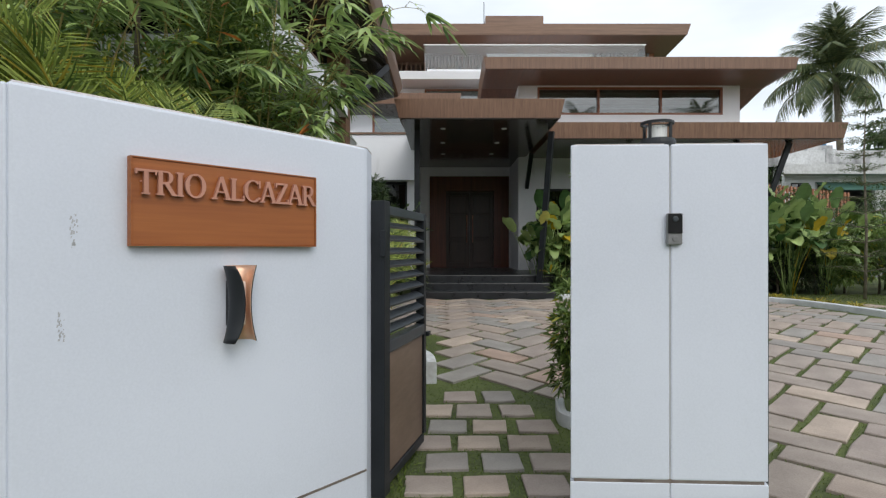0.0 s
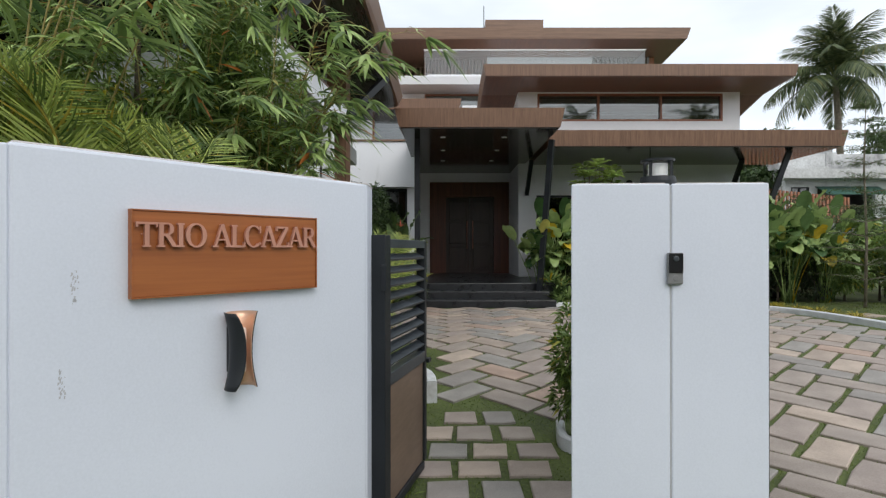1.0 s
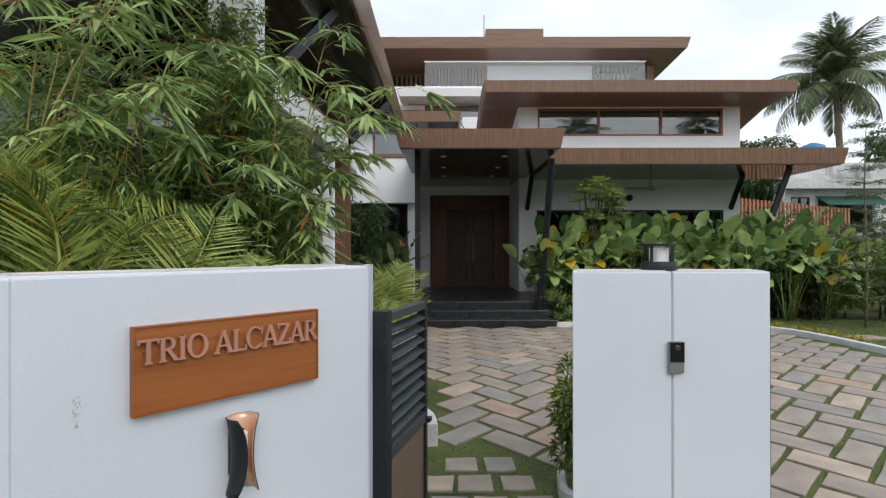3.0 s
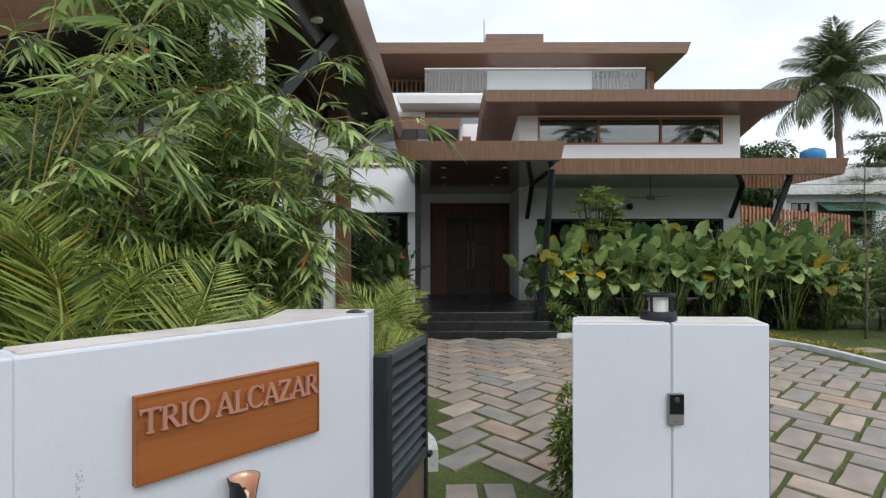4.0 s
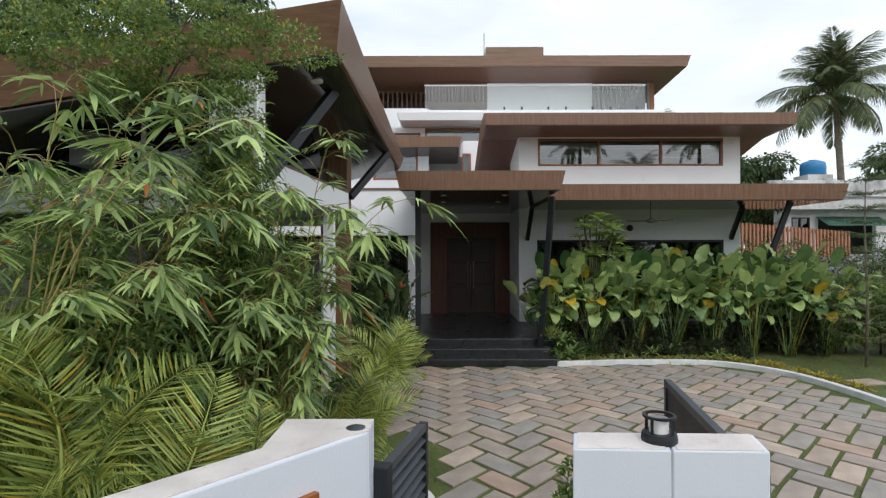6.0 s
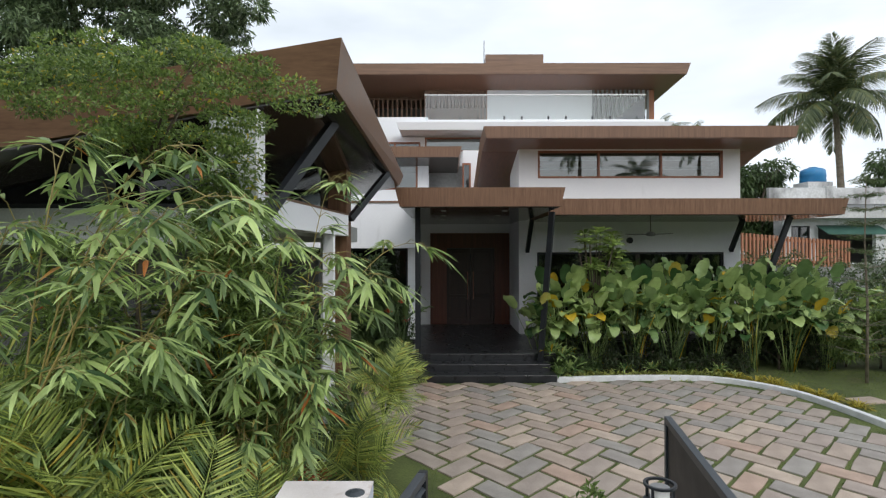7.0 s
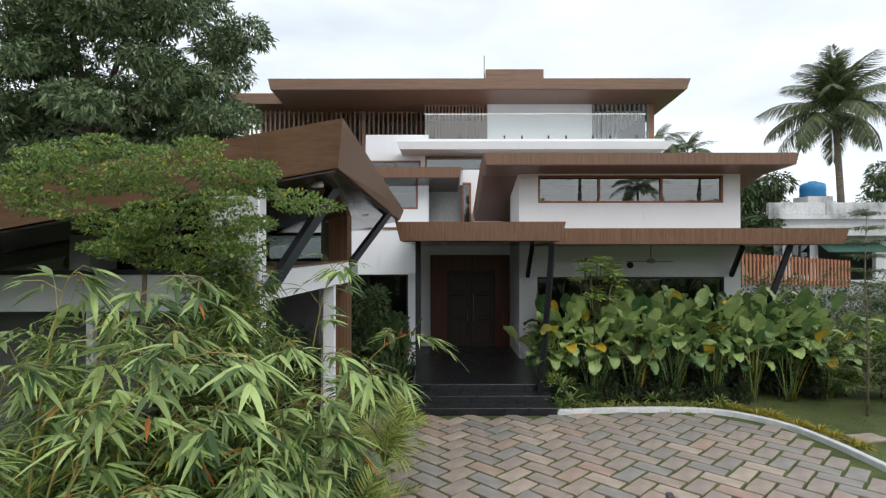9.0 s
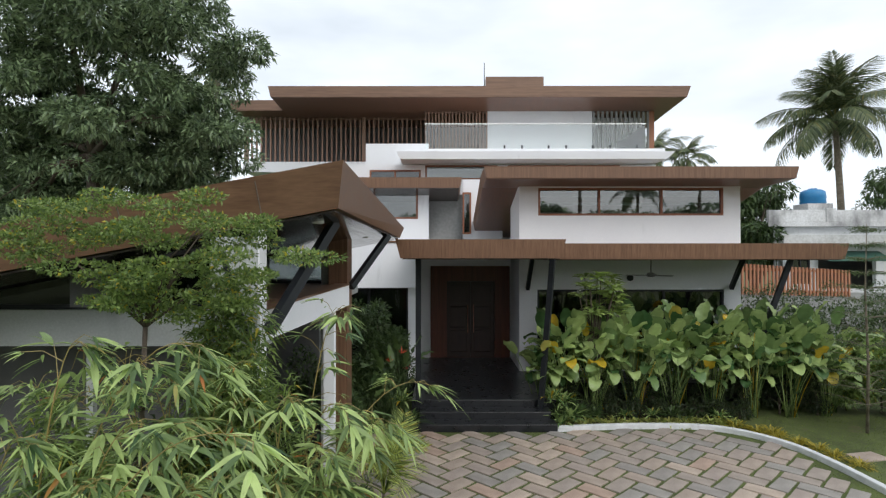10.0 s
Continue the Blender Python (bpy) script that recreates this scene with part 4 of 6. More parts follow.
# ---- video doorbell on the pillar ----
bell = thing("video_doorbell", (1.068, 2.515, 1.13), "black and grey video doorbell on the pillar groove", "doorbell")
part("body", boxm(1.033, 1.103, 2.498, 2.522, 1.06, 1.205, bevel=0.006, seg=3), PLASTIC_GREY, bell)
part("face", boxm(1.035, 1.101, 2.494, 2.499, 1.112, 1.203, bevel=0.002), PLASTIC, bell, "glossy black upper face")
part("button", lathe(bmesh.new(), [(0.014, 0), (0.014, 0.003), (0.011, 0.004)], (0, 0, 0), 20), PLASTIC_GREY, bell).matrix_parent_inverse = \
    bell.matrix_basis.inverted() @ Matrix.Translation((1.068, 2.4985, 1.088)) @ pose(0, 0, 0, 90, 0, 0)
part("lens", lathe(bmesh.new(), [(0.013, 0), (0.013, 0.003), (0.009, 0.005)], (0, 0, 0), 20), STEEL_GREY, bell).matrix_parent_inverse = \
    bell.matrix_basis.inverted() @ Matrix.Translation((1.068, 2.4945, 1.178)) @ pose(0, 0, 0, 90, 0, 0)

# ---- lamp on the pillar ----
plamp = thing("pillar_lamp", (1.045, 2.65, 1.527), "round dark grey pillar lamp with white diffuser", "lamp")
part("base", lathe(bmesh.new(), [(0.085, 1.527), (0.085, 1.55), (0.08, 1.572), (0.05, 1.572)], (1.045, 2.65, 0), 32), STEEL, plamp)
part("diffuser", lathe(bmesh.new(), [(0.045, 1.572), (0.045, 1.635), (0.04, 1.637)], (1.045, 2.65, 0), 24), DIFFUSER, plamp)
bm = bmesh.new()
rings = [[bm.verts.new((1.045 + r * math.cos(k * math.pi / 18), 2.65 + r * math.sin(k * math.pi / 18), z)) for k in range(36)]
         for r, z in ((0.064, 1.645), (0.078, 1.645), (0.078, 1.657), (0.064, 1.657))]
for a, c in zip(rings, rings[1:] + rings[:1]):
    for k in range(36):
        bm.faces.new((a[k], a[(k + 1) % 36], c[(k + 1) % 36], c[k]))
part("top_ring", bm, STEEL, plamp)
part("cap", lathe(bmesh.new(), [(0.044, 1.637), (0.046, 1.640), (0.02, 1.644)], (1.045, 2.65, 0), 24), PLASTIC_GREY, plamp)
for k in range(4):
    a = radians(40 + 90 * k)
    part("bar", boxm(1.045 + 0.068 * math.cos(a) - 0.006, 1.045 + 0.068 * math.cos(a) + 0.006, 2.65 + 0.068 * math.sin(a) - 0.006,
                     2.65 + 0.068 * math.sin(a) + 0.006, 1.57, 1.6449), STEEL, plamp)
clamp = tagged(part("lamp_base", lathe(bmesh.new(), [(0.05, 1.55), (0.05, 1.556), (0.02, 1.566)], (-0.46, 2.78, 0), 20), STEEL_GREY, None),
               "dark round lamp base plate on the wall coping", "lamp base")

# ---- pedestrian gate, standing open ----
gate = thing("pedestrian_gate", (-0.33, 2.95, -0.3), "open grey steel gate with louvred top and brown panel", "gate")
H, T = Vector((-0.345, 2.96, 0)), Vector((-0.145, 3.76, 0))
gd = (T - H).normalized()
gturn = math.degrees(math.atan2(gd.y, gd.x))
gm = Matrix.Translation(H) @ pose(0, 0, 0, 0, 0, gturn)
GL = (T - H).length


def gbox(x0, x1, y0, y1, z0, z1, bevel=0.004):
    bm = boxm(x0, x1, y0, y1, z0, z1, bevel=bevel)
    bmesh.ops.transform(bm, matrix=gm, verts=bm.verts)
    return bm


part("stile", gbox(-0.06, 0.03, -0.05, 0.045, -0.29, 1.30), STEEL, gate)
part("stile", gbox(GL - 0.05, GL, -0.03, 0.03, -0.22, 1.28), STEEL, gate)
part("top_rail", gbox(0.03, GL - 0.05, -0.03, 0.03, 1.23, 1.28), STEEL_GREY, gate)
part("middle_rail", gbox(0.03, GL - 0.05, -0.032, 0.032, 0.46, 0.53), STEEL_GREY, gate)
part("bottom_rail", gbox(0.03, GL - 0.05, -0.03, 0.03, -0.27, -0.22), STEEL, gate)
part("panel", gbox(0.03, GL - 0.05, -0.016, 0.016, -0.218, 0.458), GATE_PANEL, gate, "brown timber-look lower panel")
for i in range(9):
    z = 0.585 + i * 0.074
    bm = boxm(0.03, GL - 0.05, -0.03, 0.03, -0.007, 0.007)
    bmesh.ops.transform(bm, matrix=gm @ Matrix.Translation((0, 0, z)) @ pose(0, 0, 0, 28, 0, 0), verts=bm.verts)
    part("louvre", bm, STEEL_GREY, gate)
part("latch", gbox(GL - 0.01, GL + 0.05, -0.05, -0.02, 0.44, 0.47), STEEL, gate)
part("hinge", gbox(-0.075, -0.05, -0.06, -0.03, 1.0, 1.14), STEEL, gate)

# ---- driveway gate leaf, standing open ----
big = thing("driveway_gate", (1.85, 3.9, -0.3), "open grey steel driveway gate leaf", "gate")
H2, T2 = Vector((1.66, 2.82, 0)), Vector((2.03, 4.95, 0))
gd = (T2 - H2).normalized()
gm = Matrix.Translation(H2) @ pose(0, 0, 0, 0, 0, math.degrees(math.atan2(gd.y, gd.x)))
GL2 = (T2 - H2).length
part("frame", gbox(0, 0.06, -0.03, 0.03, -0.25, 1.29), STEEL_GREY, big)
part("frame", gbox(GL2 - 0.06, GL2, -0.03, 0.03, -0.2, 1.29), STEEL_GREY, big)
part("top_rail", gbox(0.06, GL2 - 0.06, -0.03, 0.03, 1.23, 1.29), STEEL_GREY, big)
part("panel", gbox(0.06, GL2 - 0.06, -0.014, 0.014, -0.2, 1.23), STEEL, big)

# ---- kerb round the bed and lawn ----
kerb_pts = [(2.47, 11.83), (3.96, 12.0), (5.3, 12.0), (6.0, 11.82), (6.5, 11.4), (6.85, 10.8), (7.0, 10.1), (7.06, 9.3), (7.08, 8.0), (7.1, 5.0), (7.1, 2.0)]


def smooth_path(pts, n=6):
    out = []
    for i in range(len(pts) - 1):
        p0, p1, p2, p3 = (Vector(pts[max(0, min(len(pts) - 1, i + k))]) for k in (-1, 0, 1, 2))
        for k in range(n):
            t = k / n
            out.append(0.5 * ((2 * p1) + (p2 - p0) * t + (2 * p0 - 5 * p1 + 4 * p2 - p3) * t * t + (3 * p1 - p0 - 3 * p2 + p3) * t ** 3))
    out.append(Vector(pts[-1]))
    return out


def kerb_strip(pts, w, h, z0=None):
    bm = bmesh.new()
    ring = []
    path = smooth_path(pts)
    for i, p in enumerate(path):
        d = (path[min(i + 1, len(path) - 1)] - path[max(i - 1, 0)]).normalized()
        s = Vector((-d.y, d.x))
        g = ground_z(p.y)
        q = p + s * w
        ring.append([bm.verts.new(c) for c in ((p.x, p.y, g - 0.1), (p.x, p.y, g + h - 0.012), (p.x + s.x * 0.012, p.y + s.y * 0.012, g + h),
                                               (q.x - s.x * 0.012, q.y - s.y * 0.012, g + h), (q.x, q.y, g + h - 0.012), (q.x, q.y, g - 0.1))])
    for a, b in zip(ring, ring[1:]):
        for k in range(5):
            bm.faces.new((a[k], a[k + 1], b[k + 1], b[k]))
    bm.faces.new(ring[0])
    bm.faces.new(ring[-1][::-1])
    return bm


tagged(part("kerb", kerb_strip(kerb_pts, 0.12, 0.10), KERB, None), "white painted curved concrete kerb along the bed", "kerb", kind="structure")
tagged(part("kerb", kerb_strip([(-0.06, 5.2), (-0.12, 5.55), (-0.35, 5.8), (-0.9, 5.9)], 0.1, 0.2), KERB, None), "short white curved kerb end beside the gate path", "kerb", kind="structure")
tagged(part("kerb", kerb_strip([(0.93, 4.5), (0.9, 4.2), (1.05, 4.05), (1.4, 4.05)], 0.07, 0.10), KERB, None), "small white kerb round a shrub", "kerb", kind="structure")


# ---- plants ----
R = np.random.default_rng(7)


def rand_dirs(n, up=0.0):
    v = R.normal(size=(n, 3))
    v[:, 2] += up
    return unit(v)


def frond_mesh(name, length, leaflet, n, width, rise=1.0, curl=1.0, hang=0.5, seed=0, mids=((0.3, 1.0), (0.65, 0.8)), spread=0.55):
    """One palm frond from the origin along +x: an arched rib with leaflets on both sides."""
    r = np.random.default_rng(seed)
    t = np.linspace(0, 1, 15)
    px = length * (0.95 * t - 0.12 * curl * t ** 3)
    pz = length * (rise * t - (0.75 * curl + 0.35 * rise) * t ** 2)
    rib = tube(bmesh.new(), [(x, 0, z) for x, z in zip(px, pz)], [0.014 * (1 - 0.85 * k) * max(1.0, length / 1.6) for k in t], 5)
    P, D, N, L = [], [], [], []
    for i in range(n):
        s = 0.18 + 0.82 * (i + 0.5) / n
        x, z = np.interp(s, t, px), np.interp(s, t, pz)
        x2, z2 = np.interp(min(1, s + 0.03), t, px), np.interp(min(1, s + 0.03), t, pz)
        fw = np.array([x2 - x, 0, z2 - z])
        fw = fw / (np.linalg.norm(fw) + 1e-9) if np.linalg.norm(fw) > 1e-6 else np.array([0.8, 0, -0.6])
        up = np.array([-fw[2], 0, fw[0]])
        for side in (-1, 1):
            d = fw * (spread + 0.5 * s * s) + np.array([0, side, 0]) + up * (0.35 - hang * 0.4) + r.normal(size=3) * 0.08
            P.append((x, 0, z))
            D.append(d)
            N.append(up + np.array([0, -side * 0.3, 0]))
            L.append(leaflet * math.sin(math.pi * min(1, 0.2 + 0.75 * s)) ** 0.6 * r.uniform(0.85, 1.1))
    lm = leaves("lf", P, D, N, np.array(L), width, mids=mids, droop=hang, fold=0.1)
    return join_mesh(name, rib, lm)


def palm(name, at, height, trunk_r, fronds, n, material, label, tilt0=15, tilt1=75, lean=(0, 0), scale=(0.85, 1.1), avoid=None):
    """A palm: stem with rings and separate fronds round its head."""
    p = thing(name, at, label, "palm")
    base = Vector(at)
    head = base + Vector((lean[0], lean[1], height))
    if trunk_r:
        k = 12
        pts = [base.lerp(head, i / k) + Vector((lean[0], lean[1], 0)) * 0.25 * math.sin(math.pi * i / k) * -1 for i in range(k + 1)]
        part("trunk", tube(bmesh.new(), pts, [trunk_r * (1.15 - 0.4 * i / k) for i in range(k + 1)], 9), BARK_PALE, p, smooth=True)
    for i in range(n):
        f = part("frond", fronds[i % len(fronds)], material, p)
        a = 360 * i * 0.381966 + R.uniform(-12, 12)
        tilt = tilt0 + (tilt1 - tilt0) * (i + 0.5) / n
        s = R.uniform(*scale)
        twist = R.uniform(-12, 12) if avoid is None else R.choice((-1, 1)) * R.uniform(25, 80)
        f.matrix_parent_inverse = p.matrix_basis.inverted()
        for turn in range(0, 360, 40):
            m = Matrix.Translation(head) @ pose(0, 0, 0, 0, 0, a + turn) @ pose(0, 0, 0, twist, -(50 - tilt), 0) @ Matrix.Scale(s, 4)
            ends = [m @ v.co for v in list(f.data.vertices)[::7]]
            if avoid is None or not any(avoid(e) for e in ends):
                break
        f.matrix_basis = m
    return p


ARECA = [frond_mesh("areca_frond", 1.45, 0.40, 52, 0.0145, 0.75, 0.75, 0.16, s, spread=0.4) for s in (1, 2, 3)]
COCO = [frond_mesh("coconut_frond", 4.9, 1.1, 78, 0.062, 0.6, 0.66, 0.85, s) for s in (4, 5, 6)]
COCO_FAR = [frond_mesh("coconut_frond", 4.2, 0.9, 34, 0.10, 0.5, 0.8, 0.8, s) for s in (7, 8)]


def in_gate_wall(q):
    """True where a leaf would reach into the compound wall, the gate or the path."""
    rel = Vector((q.x, q.y, 0)) - A
    inside = -rel.dot(OUT)
    return (inside < 0.24 and q.z < 1.9) or inside < 0.1 or (q.x > -0.5 and q.y < 4.0) or (q.x > -0.15 and q.z < 1.4)


for at, h, n, s, t0, t1 in (((-1.8, 2.35, -0.3), 1.3, 9, (0.7, 0.9), -45, 25), ((-1.4, 2.42, -0.3), 1.25, 8, (0.6, 0.8), -45, 25), ((-2.15, 2.45, -0.3), 1.4, 8, (0.75, 0.95), -45, 20),
                            ((-1.6, 2.15, -0.3), 1.25, 8, (0.5, 0.7), -35, 40), ((-1.1, 2.7, -0.3), 1.1, 8, (0.55, 0.75), -40, 30), ((-2.6, 2.8, -0.3), 1.4, 9, (0.8, 0.95), -45, 25),
                            ((-0.8, 5.35, -0.2), 0.65, 12, (0.6, 0.8), -35, 40), ((-0.85, 7.6, -0.08), 0.55, 14, (0.75, 0.95), -30, 45), ((-1.1, 3.45, -0.3), 0.5, 11, (0.6, 0.8), -35, 30)):
    palm("areca_palm", at, h, 0.03, ARECA, n, LEAF_ARECA, "bushy areca palm with yellow-green feathery fronds", t0, t1, scale=s, avoid=in_gate_wall)
palm("coconut_palm", (27.4, 37.2, -0.05), 13.0, 0.24, COCO, 38, LEAF_PALM, "tall coconut palm with drooping fronds", -45, 88, lean=(-0.4, 0.2))
for at, h in (((-15.0, 36, 0), 15.8), ((18.0, 46, 0), 12.2), ((20.3, 45, 0), 11.6)):
    palm("coconut_palm", at, h, 0.22, COCO_FAR, 16, LEAF_PALM, "distant coconut palm rising behind the house", -30, 85, scale=(0.6, 0.8))


def bamboo(at, tips, label, size=1.0, dense=3, first=7):
    """A clump of arching canes whose twigs end in hanging fans of leaves."""
    b = thing("bamboo", at, label, "bamboo")
    P, D, N, L = [], [], [], []
    twigs = bmesh.new()
    base = np.array(at)

    def fan(q, way, count, longest):
        """Leaves spread from one point, outward and down."""
        way = unit(way * np.array([1, 1, 0.4]) + np.array([0, 0, -0.12]))
        side = unit(np.cross(way, [0, 0, 1.0]) + 1e-4)
        for k in range(count):
            a = (k - (count - 1) / 2) / max(1, count - 1) * R.uniform(1.5, 2.3) + R.normal() * 0.12
            d = way * math.cos(a) + side * math.sin(a) + np.array([0, 0, -0.15 - 0.15 * abs(a)]) + R.normal(size=3) * 0.1
            P.append(q + R.normal(size=3) * 0.006)
            D.append(d)
            N.append(np.array([0, 0, 1.0]) + way * 0.5 + R.normal(size=3) * 0.22)
            L.append(longest * R.uniform(0.6, 1.0) * (1.0 - 0.22 * abs(a)))

    for tip in tips:
        tip = np.array(tip)
        start = base + np.array([R.uniform(-0.25, 0.25), R.uniform(-0.2, 0.2), 0])
        ctrl = start * 0.45 + tip * 0.55
        ctrl[2] = tip[2] + 0.35
        t = np.linspace(0, 1, 18)[:, None]
        pts = (1 - t) ** 2 * start + 2 * t * (1 - t) * ctrl + t ** 2 * tip
        part("cane", tube(bmesh.new(), [tuple(q) for q in pts], [0.0078 * (1 - 0.8 * k / 17) for k in range(18)], 6), CANE, b, smooth=True)
        fan(pts[-1], unit(pts[-1] - pts[-3]), 7, 0.27 * size)
        for k in range(first, 18):
            for _ in range(R.integers(1, dense + 1)):
                o = pts[k]
                fw = unit(pts[min(17, k + 1)] - pts[max(0, k - 1)])
                d = unit(fw * 0.6 + R.normal(size=3) * np.array([0.75, 0.75, 0.35]))
                ln = R.uniform(0.10, 0.36) * (1.15 - 0.04 * k)
                e = o + d * ln + np.array([0, 0, -0.2 * ln])
                tube(twigs, [tuple(o), tuple((o + e) / 2 + np.array([0, 0, 0.03])), tuple(e)], [0.0028, 0.0022, 0.0013], 4)
                fan(e, d, int(R.integers(3, 8)), R.choice((0.13, 0.18, 0.24, 0.31)) * size)
                if R.uniform() < 0.6:
                    fan((o + e) / 2, unit(d + R.normal(size=3) * 0.5), int(R.integers(1, 4)), R.uniform(0.10, 0.2) * size)
    L = np.array(L)
    part("foliage", leaves("foliage", P, D, N, L, L * 0.142 + 0.004, mids=((0.12, 0.75), (0.35, 1.0), (0.7, 0.62)), droop=0.22, fold=0.12), LEAF_BAMBOO, b)
    tagged(part("twig_spray", twigs, CANE, b), kind="stuff")


bamboo((-1.5, 3.85, -0.3), [(-0.12, 4.1, 2.82), (-0.4, 3.9, 2.6), (-0.7, 3.7, 2.75), (-1.0, 3.5, 2.85), (-0.85, 4.0, 2.2), (-1.1, 3.6, 2.3), (-1.35, 3.5, 2.0),
                            (-0.95, 3.9, 1.7), (-1.6, 3.4, 2.3), (-1.14, 3.3, 2.15), (-1.25, 3.4, 1.6), (-0.55, 4.1, 2.35), (-0.8, 4.3, 3.35), (-0.78, 3.6, 2.45), (-0.72, 3.8, 2.15), (-0.85, 3.7, 1.9)],
       "dense bamboo clump with long bright green leaves", 1.0, 2)
bamboo((-2.5, 2.75, -0.3), [(-0.84, 2.34, 3.0), (-1.29, 2.83, 3.32), (-1.85, 2.76, 3.34), (-1.27, 2.42, 2.35), (-1.05, 2.75, 2.65), (-1.6, 2.5, 2.7),
                            (-2.0, 2.6, 2.9), (-2.2, 2.5, 2.5), (-1.75, 2.6, 2.25), (-1.45, 2.65, 2.95)],
       "leafy bamboo clump behind the compound wall", 1.0, 2, 8)
bamboo((-2.0, 3.95, -0.3), [(-2.9, 3.6, 2.9), (-2.55, 3.62, 2.8), (-2.25, 3.66, 2.95), (-1.8, 3.6, 2.95), (-1.45, 3.72, 3.0), (-2.7, 3.6, 2.5), (-2.2, 3.55, 2.5), (-1.3, 3.55, 2.8), (-1.6, 3.5, 2.7), (-1.75, 3.5, 2.35), (-2.08, 3.42, 3.1), (-1.92, 3.4, 2.95), (-2.35, 3.45, 2.9)],
       "tall bamboo clump in front of the side wing", 0.85, 2)


def scatter_in(blobs, n):
    """Points in the outer parts of ellipsoids (centre, radii), with the way outward."""
    w = np.array([b[1][0] * b[1][1] * b[1][2] for b in blobs]) ** 0.67
    idx = R.choice(len(blobs), n, p=w / w.sum())
    d = rand_dirs(n)
    rad = R.uniform(0.55, 1.05, (n, 1)) ** 0.7
    C = np.array([b[0] for b in blobs])[idx]
    Q = np.array([b[1] for b in blobs])[idx]
    return C + d * Q * rad, d


def tree(name, at, blobs, limbs, n, L, wr, leaf, label, category, bark=BARK, droop=0.4, trunk=0.25, updir=0.0, group="", every=1):
    """Tapered trunk, limbs reaching into the crown's clumps, and a crown of single leaves."""
    t = thing(name, at, label, category, group)
    base = Vector(at)
    bm = bmesh.new()
    fork = base + Vector(limbs)
    mid = base.lerp(fork, 0.5) + Vector((trunk * 0.3, 0, 0))
    tube(bm, [base, mid, fork], [trunk, trunk * 0.8, trunk * 0.65], 9)
    for c, q in blobs[::every]:
        c = Vector(c)
        m = fork.lerp(c, 0.5) + Vector((R.uniform(-0.1, 0.1), R.uniform(-0.1, 0.1), 0.12)) * (c - fork).length
        tube(bm, [fork, m, c], [trunk * 0.45, trunk * 0.25, trunk * 0.06], 6)
        for _ in range(3):
            e = c + Vector(rand_dirs(1)[0] * np.array(q) * 0.8)
            tube(bm, [m.lerp(c, 0.6), (m + e) / 2, e], [trunk * 0.14, trunk * 0.09, trunk * 0.03], 5)
    part("trunk", bm, bark, t, smooth=True)
    P, d = scatter_in(blobs, n)
    D = unit(d * 0.8 + rand_dirs(n) * 0.9 + np.array([0, 0, updir]))
    N = unit(np.array([0, 0, 1.0]) + rand_dirs(n) * 0.85)
    ln = R.uniform(0.6, 1.2, n) * L
    part("crown", leaves("crown", P, D, N, ln, ln * wr, mids=((0.4, 1.0),), droop=droop, fold=0.1), leaf, t)
    return t


# small tiered tree before the side wing
tier = []
for zc, rad, cnt in ((3.46, 0.3, 4), (3.58, 0.55, 7), (3.74, 0.9, 11), (3.9, 1.05, 15), (4.04, 0.85, 12), (4.16, 0.5, 6)):
    for k in range(cnt):
        a = k * 2 * math.pi / cnt + zc * 3
        rr = rad * math.sqrt(R.uniform(0.1, 1.0))
        tier.append(((-2.0 + 1.18 * rr * math.cos(a), 3.68 + 0.42 * rr * math.sin(a) - 0.16 * rr * math.cos(a), zc + R.uniform(-0.07, 0.07) - 0.06 * rr * math.cos(a)), (R.uniform(0.1, 0.26), 0.15, 0.045)))
for k in range(14):
    tier.append(((-1.75 + R.uniform(-0.45, 0.6), 3.62 + R.uniform(-0.3, 0.2), R.uniform(3.42, 3.72)), (R.uniform(0.1, 0.2), 0.14, 0.03)))
tree("tiered_tree", (-2.2, 3.72, -0.3), tier, (0.18, -0.08, 3.62), 21000, 0.034, 0.5, LEAF_TIER, "small tree with flat tiers of tiny bright leaves", "tree", trunk=0.024, droop=0.1, updir=0.35, every=8)

# great mango tree beyond the wing
blobs = []
for _ in range(250):
    a, e = R.uniform(0, 2 * math.pi), R.uniform(-1.0, 1.0)
    rr = math.sqrt(1 - e * e)
    k = R.uniform(0.45, 1.04)
    c = (-8.0 + 3.4 * k * rr * math.cos(a), 12.8 + 2.4 * k * rr * math.sin(a), 8.4 + 4.7 * k * e)
    if c[1] < 12.9 and abs(c[0] + 8.1) < 0.4 and 5.0 < c[2] < 6.6:
        continue
    q = R.uniform(0.55, 1.15)
    blobs.append((c, (0.56 * q, 0.52 * q, 0.30 * q)))
for _ in range(110):
    blobs.append(((R.uniform(-12.2, -5.3), R.uniform(13.0, 14.6), R.uniform(4.3, 7.6)), (0.6, 0.5, 0.34)))
tree("mango_tree", (-8.0, 12.5, 0.0), blobs, (-0.1, 0, 6.1), 150000, 0.17, 0.32, LEAF_MANGO, "large dense dark green mango tree", "tree", BARK, trunk=0.22, droop=0.25, updir=0.0, every=45)

